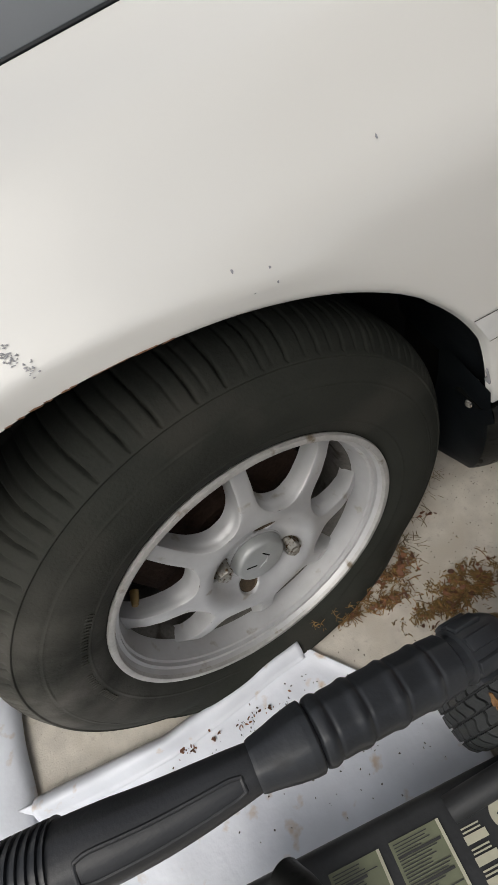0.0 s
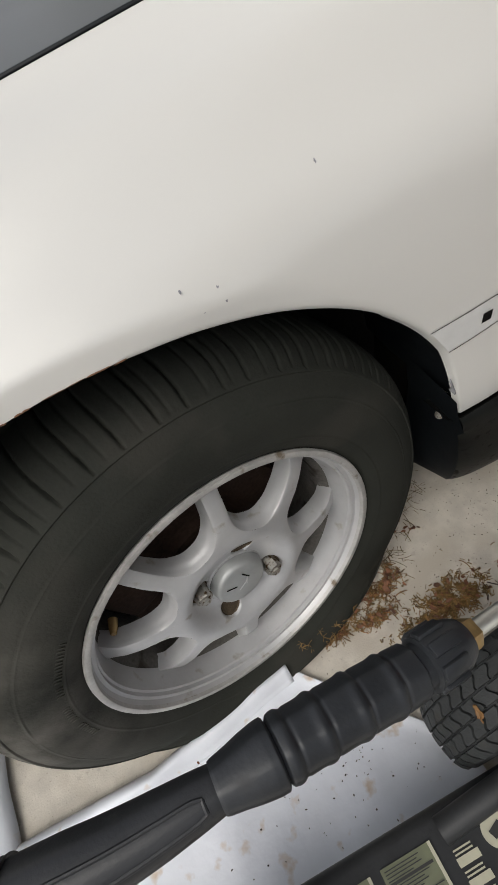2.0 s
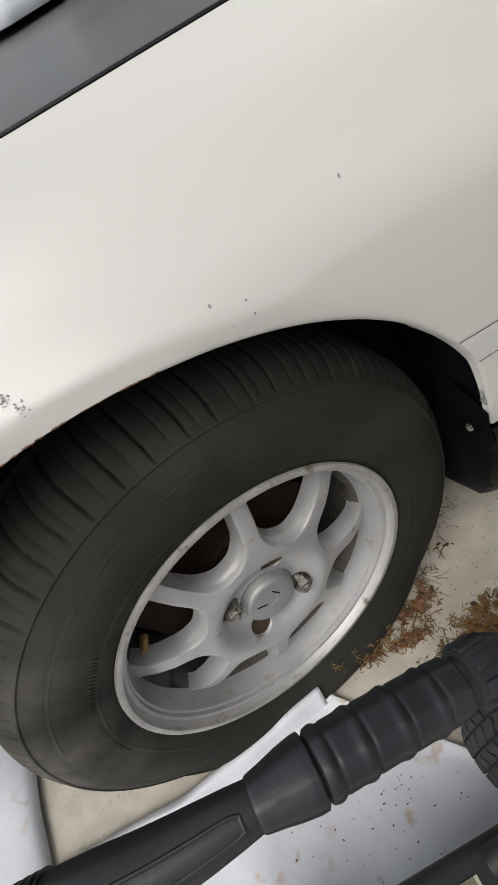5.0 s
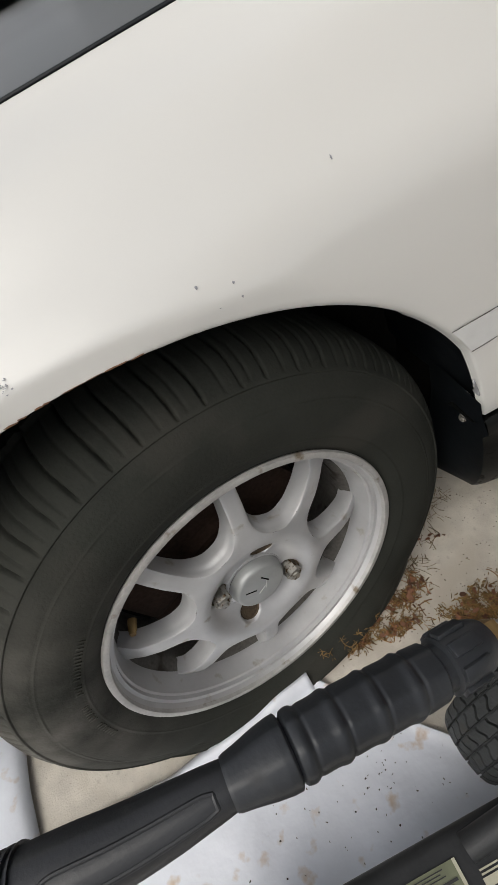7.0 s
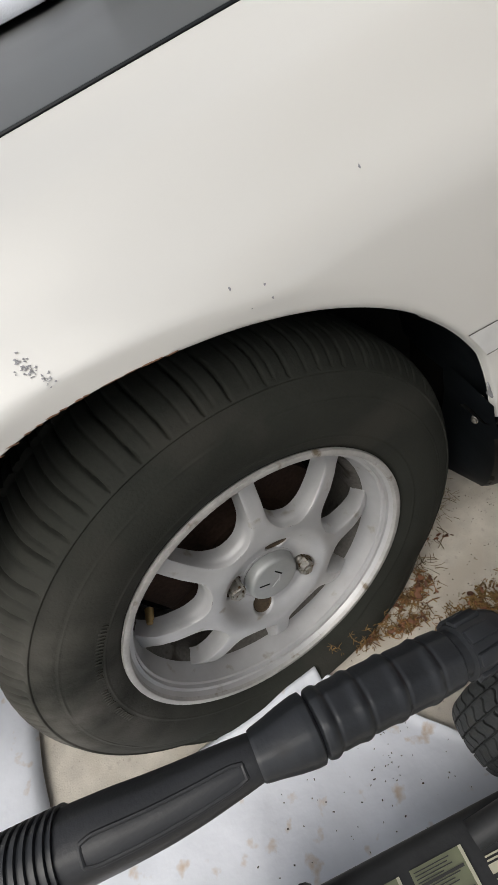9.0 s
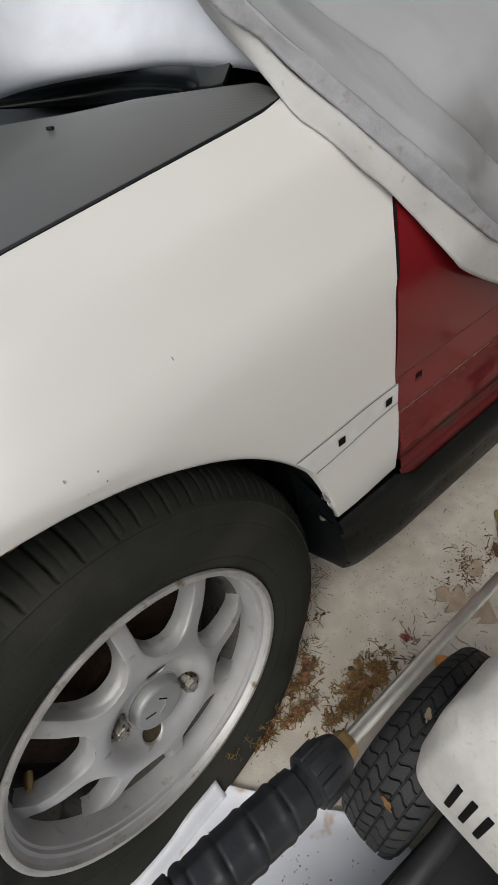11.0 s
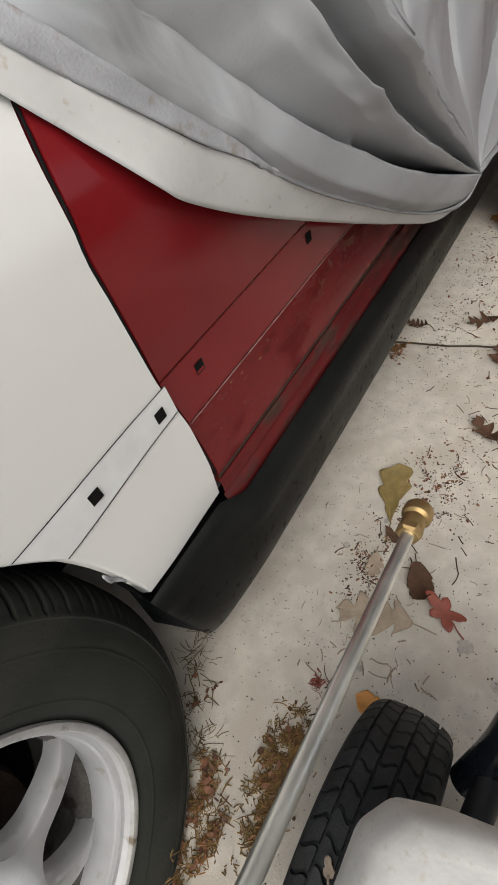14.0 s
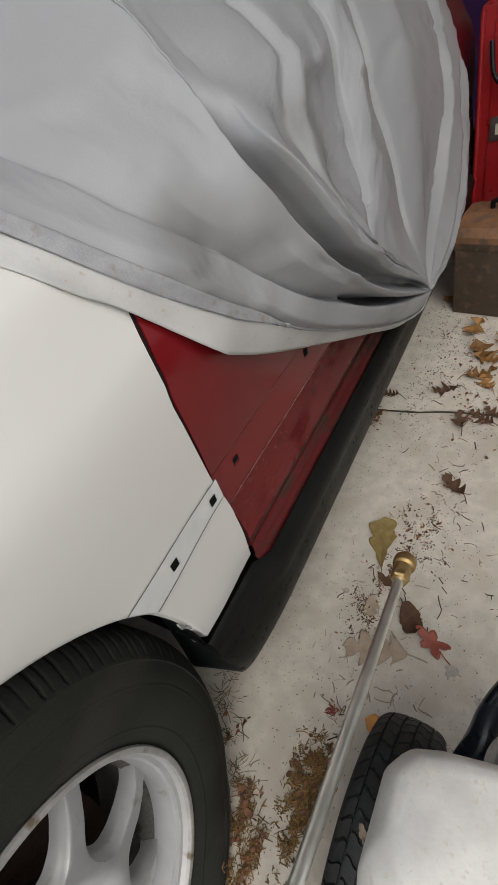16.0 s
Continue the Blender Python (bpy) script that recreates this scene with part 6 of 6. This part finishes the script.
def oak_leaf(x, y, size, turn, lobes, material, label, seed, cut=0.45, wide=0.36, curl=0.6, fold=0.35, z=0.002, sharp=0.9, peak=0.85):
    """A leaf with lobes along a midrib: bowed along it, the halves folded up, the tips lifted."""
    rnd = random.Random(seed)
    n, m = 64, 5
    bow, twist, lift = rnd.uniform(0.5, 1.2) * curl, rnd.uniform(-0.6, 0.6) * curl, [rnd.uniform(-0.2, 1.0) for _ in range(2 * lobes + 4)]
    rows = []
    for i in range(n):
        u = i / (n - 1)
        row = []
        for j in range(-m, m + 1):
            side = 1 if j >= 0 else -1
            ph = u * lobes + (0.12 if side > 0 else -0.08)
            tooth = abs(math.sin(math.pi * ph)) ** sharp
            w = wide * size * math.sin(math.pi * min(1.0, 0.04 + 0.96 * u) ** peak) ** 0.7
            w *= (1 - cut) + cut * tooth
            w *= 1 + 0.10 * noise.noise(Vector((u * 13, side * 3.0, seed * 0.7)))
            v = abs(j) / m
            reach = v * w
            px = size * (u - 0.5) + 0.55 * reach * tooth * (1 - 0.6 * u)
            py = side * reach + 0.05 * size * math.sin(3 * u + seed)
            up = fold * reach * 0.6 * lift[min(int(ph) % len(lift), len(lift) - 1)] * v
            pz = up + bow * size * 0.9 * (u - 0.45) ** 2 + twist * side * reach * (u - 0.5) + 0.012 * size * (v < 0.1) - 0.02 * size * (v == 0)
            row.append(Vector((px, py, pz + 0.010 * size * noise.noise(Vector((u * 9, side * v * 4, seed))))))
        rows.append(row)
    low = min(p.z for r in rows for p in r)
    for r in rows:
        for p in r:
            p.z -= low
    bm = grid_bm(rows)
    me = bpy.data.meshes.new("leaf")
    bm.to_mesh(me)
    bm.free()
    ob = link("leaf", me, material)
    ob.matrix_basis = pose(x, y, z, 0, 0, turn)
    thick(ob, 0.0006, 1)
    base = rows[0][m]
    stalk = part("stalk", tube_bm(spline([base, base + Vector((-0.12 * size, 0.02 * size, 0.0)), Vector((base.x - 0.30 * size, base.y + 0.06 * size, 0.0015))], 8), 0.0009, 6), material, None)
    stalk.parent = ob
    return tagged(ob, label, "leaf", "fallen leaves")


oak_leaf(0.694, -0.080, 0.118, 18, 3, M_LEAF_OLIVE, "large olive-green fallen leaf on concrete", 1, cut=0.45, wide=0.26, curl=0.25, fold=0.3, peak=1.9)
oak_leaf(0.618, -0.112, 0.048, 70, 3, M_LEAF_BROWN, "dark brown shrivelled leaf on concrete", 6, cut=0.5, wide=0.22, curl=0.7, fold=0.8)
oak_leaf(0.558, -0.167, 0.060, 215, 2, M_LEAF_BROWN, "dark brown curled leaf on concrete", 2, cut=0.22, wide=0.34, curl=0.9, fold=0.9)
oak_leaf(0.487, -0.125, 0.105, 100, 4, M_LEAF_TAN, "pale tan oak leaf lying flat on concrete", 4, cut=0.75, wide=0.33, curl=0.08, fold=0.1, sharp=1.2)
oak_leaf(0.560, -0.098, 0.040, 200, 3, M_LEAF_TAN, "small tan leaf scrap on concrete", 8, cut=0.4, curl=0.5)
leaf("leaf", 0.532, -0.207, 0.034, 60, 5, M_LEAF_RED, "rust-red star-shaped fallen leaf on concrete", 3, 0.5, depth=0.5)
oak_leaf(0.870, -0.174, 0.062, 40, 3, M_LEAF_BROWN, "small dark brown oak leaf on concrete", 5, cut=0.75, wide=0.32, curl=0.9, fold=0.8, sharp=1.2)
oak_leaf(0.377, -0.166, 0.045, 80, 2, M_LEAF_ORANGE, "bright orange leaf under the knobbly tyre", 9, cut=0.2, curl=0.3)
for i, (x, y, sz, mt) in enumerate(((1.065, -0.150, 0.085, 1), (1.085, -0.190, 0.095, 1), (1.169, -0.092, 0.095, 1), (1.438, -0.115, 0.13, 0), (1.345, -0.150, 0.13, 0), (1.310, -0.170, 0.12, 0),
                                  (1.245, -0.165, 0.11, 0), (1.36, -0.215, 0.11, 0), (1.215, -0.180, 0.09, 0), (1.133, 0.035, 0.075, 1), (1.048, 0.046, 0.060, 0), (1.27, -0.25, 0.10, 0), (1.60, -0.015, 0.08, 0), (1.16, -0.26, 0.09, 1), (1.11, -0.31, 0.09, 0), (1.40, -0.19, 0.10, 0), (1.105, -0.215, 0.08, 1))):
    oak_leaf(x, y, sz * 0.66, 47 * i + 20, 4 + i % 2, M_LEAF_BROWN if mt else M_LEAF_GOLD, "curled brown oak leaf on concrete" if mt else "golden-brown dry oak leaf on concrete", 20 + i, cut=0.86, wide=0.36, curl=1.0, fold=1.1, sharp=1.5)
leaf("leaf", -0.098, -0.040, 0.016, 30, 3, M_LEAF_TAN, "small tan leaf lying against the flat tyre", 50, 1.5, z=0.014, depth=0.3)
scrap = leaf("leaf", 0.227, -0.214, 0.007, 30, 3, M_LEAF_TAN, "tiny tan leaf scrap on the knobbly tyre", 51, 0.5, depth=0.3)
scrap.matrix_basis = pose(0.227, -0.214, 0.2625, 0, -6, 0) @ pose(0, 0, 0, 0, 0, 30)
scrap = leaf("leaf", 0.145, -0.232, 0.007, 80, 3, M_LEAF_GOLD, "tiny brown leaf scrap on the knobbly tyre", 52, 0.3, depth=0.3)
scrap.matrix_basis = pose(0.145, -0.232, 0.2215, 0, -47, 0) @ pose(0, 0, 0, 0, 0, 80)


def litter(name, label, material, count, place, length, seed, width=0.0007, lift=0.004):
    """Loose needles and twigs strewn on the floor, each a thin bent bar."""
    rnd = random.Random(seed)
    verts, faces = [], []
    for _ in range(count):
        x, y = place(rnd)
        a, ln = rnd.uniform(0, 2 * math.pi), rnd.uniform(*length)
        bend, w = rnd.uniform(-0.5, 0.5), width * rnd.uniform(0.6, 1.5)
        z = rnd.uniform(0.0005, lift)
        p = Vector((x, y, z))
        base = len(verts)
        segs = 4
        for s in range(segs + 1):
            d = Vector((math.cos(a), math.sin(a), rnd.uniform(-0.15, 0.15)))
            n = Vector((-d.y, d.x, 0))
            for o in (n * w, Vector((0, 0, w * 1.6)), -n * w):
                q = p + o
                verts.append((q.x, q.y, max(0.0003, q.z)))
            p = p + d * ln / segs
            a += bend * 0.5
        for s in range(segs):
            i = base + 3 * s
            for k in range(3):
                faces.append((i + k, i + (k + 1) % 3, i + 3 + (k + 1) % 3, i + 3 + k))
    me = bpy.data.meshes.new(name)
    me.from_pydata(verts, [], faces)
    return tagged(link(name, me, material, smooth=False), label, "litter", kind="stuff")


def near(*spots):
    def place(rnd):
        # uneven drifts: pieces gather in patches
        for _ in range(6):
            x, y, sx, sy = rnd.choice(spots)
            x, y = rnd.gauss(x, sx), rnd.gauss(y, sy)
            if noise.noise(Vector((x * 55, y * 55, 3.0))) + 0.5 * noise.noise(Vector((x * 140, y * 140, 8.0))) > -0.02:
                break
        return x, y
    return place


def flakes(name, label, material, count, place, size, seed, lift=0.003):
    """Torn leaf scraps and bark: small crooked plates, each lying at its own tilt."""
    rnd = random.Random(seed)
    verts, faces = [], []
    for _ in range(count):
        x, y = place(rnd)
        r = rnd.uniform(*size) * rnd.uniform(0.5, 1.0)
        a0, tx, ty, z = rnd.uniform(0, 6.3), rnd.uniform(-0.5, 0.5), rnd.uniform(-0.5, 0.5), rnd.uniform(0, lift)
        squash = rnd.uniform(0.25, 0.8)
        base = len(verts)
        for k in range(6):
            q = r * rnd.uniform(0.55, 1.0)
            u, v = q * math.cos(k * 1.047), q * squash * math.sin(k * 1.047)
            px, py = u * math.cos(a0) - v * math.sin(a0), u * math.sin(a0) + v * math.cos(a0)
            h = z + r * 0.6 + px * tx + py * ty
            verts.append((x + px, y + py, max(0.0008, h)))
            verts.append((x + px, y + py, max(0.0002, h - 0.0007)))
        faces.append(tuple(base + 2 * k for k in range(6)))
        for k in range(6):
            i, j = base + 2 * k, base + 2 * ((k + 1) % 6)
            faces.append((i, i + 1, j + 1, j))
    me = bpy.data.meshes.new(name)
    me.from_pydata(verts, [], faces)
    return tagged(link(name, me, material, smooth=False), label, "litter", kind="stuff")


HEAPS = ((0.276, -0.087, 0.022, 0.012), (0.225, -0.097, 0.026, 0.012), (0.305, -0.098, 0.016, 0.010), (0.255, -0.100, 0.020, 0.010))
BY_TYRE = ((0.185, -0.026, 0.022, 0.010), (0.140, -0.044, 0.020, 0.008), (0.205, -0.012, 0.016, 0.008), (0.165, -0.052, 0.014, 0.008), (0.100, -0.045, 0.016, 0.005))
BEHIND_TYRE = ((0.270, 0.040, 0.020, 0.012), (0.315, 0.070, 0.020, 0.012), (0.345, 0.092, 0.018, 0.012), (0.235, 0.010, 0.014, 0.008))
WASHED = ((0.751, -0.098, 0.022, 0.012), (0.741, -0.155, 0.035, 0.022), (0.70, -0.135, 0.030, 0.022), (0.527, -0.101, 0.035, 0.016), (0.62, -0.100, 0.030, 0.014), (0.80, -0.160, 0.05, 0.03), (0.55, -0.080, 0.03, 0.014))
REAR = ((1.04, 0.045, 0.02, 0.010), (1.10, -0.18, 0.05, 0.03), (1.30, -0.12, 0.09, 0.07), (1.22, -0.18, 0.07, 0.05), (1.50, -0.05, 0.10, 0.05))
litter("dry_moss", "matted heap of dry brown moss on concrete", M_MOSS, 2600, near(*HEAPS), (0.002, 0.008), 5, width=0.0006, lift=0.004)
litter("dry_moss", "thin drift of moss along the flat tyre", M_MOSS, 900, near(*BY_TYRE), (0.002, 0.009), 55, width=0.0006, lift=0.004)
litter("pine_needles", "rusty pine needles among the moss", M_NEEDLE, 260, near(*HEAPS, *BY_TYRE), (0.008, 0.022), 56, width=0.0005, lift=0.007)
litter("dry_stems", "dry yellow stems behind the flat tyre", M_STEM, 130, near(*BEHIND_TYRE), (0.008, 0.028), 57, width=0.0004, lift=0.006)
flakes("leaf_flakes", "torn red-brown leaf scraps by the flat tyre", M_FLAKE, 330, near(*BY_TYRE, *BY_TYRE, *HEAPS, BEHIND_TYRE[0]), (0.002, 0.008), 58)
flakes("leaf_flakes", "brown leaf scraps washed together on concrete", M_FLAKE, 300, near(*WASHED), (0.0015, 0.0055), 59, lift=0.001)
flakes("leaf_flakes", "brown leaf scraps by the toolbox", M_FLAKE, 260, near(*REAR), (0.002, 0.008), 60, lift=0.001)
flakes("bark_crumbs", "dark crumbs of bark on concrete", M_CRUMB, 1500, near(*WASHED, *WASHED, *REAR, HEAPS[1], (0.45, -0.10, 0.10, 0.05), (0.90, -0.15, 0.12, 0.06)), (0.0008, 0.0026), 7, lift=0.0004)
# real litter, made denser so its colour also darkens the shaded rear floor
flakes("bark_crumbs", "dark dirt by the toolbox, partly in place of shade", M_CRUMB, 900, near((1.25, -0.06, 0.16, 0.03), (1.40, -0.03, 0.12, 0.04), (1.30, -0.14, 0.14, 0.06), (1.12, -0.03, 0.08, 0.02), (1.45, -0.12, 0.10, 0.06)), (0.001, 0.0035), 71, lift=0.0004)
litter("fibres", "scattered tan fibres on concrete", M_LEAF_TAN, 110, near((0.60, -0.14, 0.14, 0.05), (0.80, -0.17, 0.15, 0.06), (0.45, -0.10, 0.10, 0.05), (1.2, -0.12, 0.16, 0.08), (0.42, -0.17, 0.06, 0.05)), (0.006, 0.024), 6, lift=0.002)
litter("twigs", "dark brown twigs strewn on the concrete", M_TWIG, 70, near((0.70, -0.20, 0.08, 0.05), (0.80, -0.24, 0.12, 0.07), (0.62, -0.11, 0.06, 0.04), (0.34, -0.115, 0.03, 0.012), (1.0, -0.20, 0.16, 0.08)), (0.006, 0.026), 31, width=0.0007, lift=0.002)
litter("grit", "fine dark grit strewn over the concrete", M_CRUMB, 2600, lambda rnd: (rnd.uniform(0.15, 1.7), rnd.uniform(-0.42, 0.10)), (0.0005, 0.0022), 16, width=0.00055, lift=0.0005)
litter("bristly_scrap", "bristly red scrap on concrete", M_LEAF_RED, 60, lambda rnd: (rnd.gauss(0.371, 0.006), rnd.gauss(-0.094, 0.004)), (0.003, 0.009), 77, width=0.0005, lift=0.005)
flakes("leaf_flakes", "brown leaf scraps in the fold of the plastic sheet", M_FLAKE, 60, near((-0.147, -0.100, 0.025, 0.004), (-0.085, -0.103, 0.025, 0.004), (-0.20, -0.098, 0.02, 0.003)), (0.002, 0.0055), 61, lift=0.010)
litter("sheet_specks", "dark specks on the white plastic sheet", M_CRUMB, 300, near((0.07, -0.19, 0.05, 0.035), (-0.10, -0.115, 0.07, 0.009), (-0.03, -0.11, 0.04, 0.010), (0.02, -0.16, 0.06, 0.04), (0.0, -0.22, 0.08, 0.05)), (0.0006, 0.0026), 8, width=0.0006, lift=0.010)


def stain(x, y, r, seed):
    """A grey stain pressed into the concrete."""
    rnd = random.Random(seed)
    bm = bmesh.new()
    mid = bm.verts.new((x, y, 0.0006))
    ring = [bm.verts.new((x + r * rnd.uniform(0.6, 1.05) * math.cos(k * 0.35), y + r * rnd.uniform(0.6, 1.05) * math.sin(k * 0.35), 0.0006)) for k in range(18)]
    for k in range(18):
        bm.faces.new((mid, ring[k], ring[(k + 1) % 18]))
    part("stain", bm, M_STAIN, GROUND)


for i, (x, y, r) in enumerate(((0.575, -0.045, 0.007), (0.555, -0.085, 0.006), (0.50, -0.245, 0.012), (0.415, -0.135, 0.006), (0.64, -0.085, 0.005), (0.47, -0.29, 0.009), (0.72, -0.30, 0.008))):
    stain(x, y, r, 700 + i)


def weed():
    """Dry weed that grew up against the tyre."""
    w = thing("dry_weed", "dry yellow weed sprig against the tyre", "weed", at=(0.13, -0.055, 0))
    rnd = random.Random(11)
    for k in range(9):
        x, y = 0.06 + 0.017 * k, -0.055 + rnd.uniform(-0.006, 0.006)
        pts = [Vector((x, y, 0.0))]
        for s in range(5):
            pts.append(pts[-1] + Vector((rnd.uniform(-0.012, 0.006), rnd.uniform(-0.003, 0.006), rnd.uniform(0.006, 0.014))))
        bm = tube_bm(spline(pts, 16), 0.0005, 5)
        for p in pts[2:]:
            for q in range(5):
                e = p + Vector((rnd.uniform(-0.008, 0.008), rnd.uniform(-0.006, 0.004), rnd.uniform(-0.002, 0.006)))
                add(bm, tube_bm([p, p.lerp(e, 0.5) + Vector((0, 0, 0.001)), e], 0.0004, 4))
        part("sprig", bm, M_WEED, w)


weed()
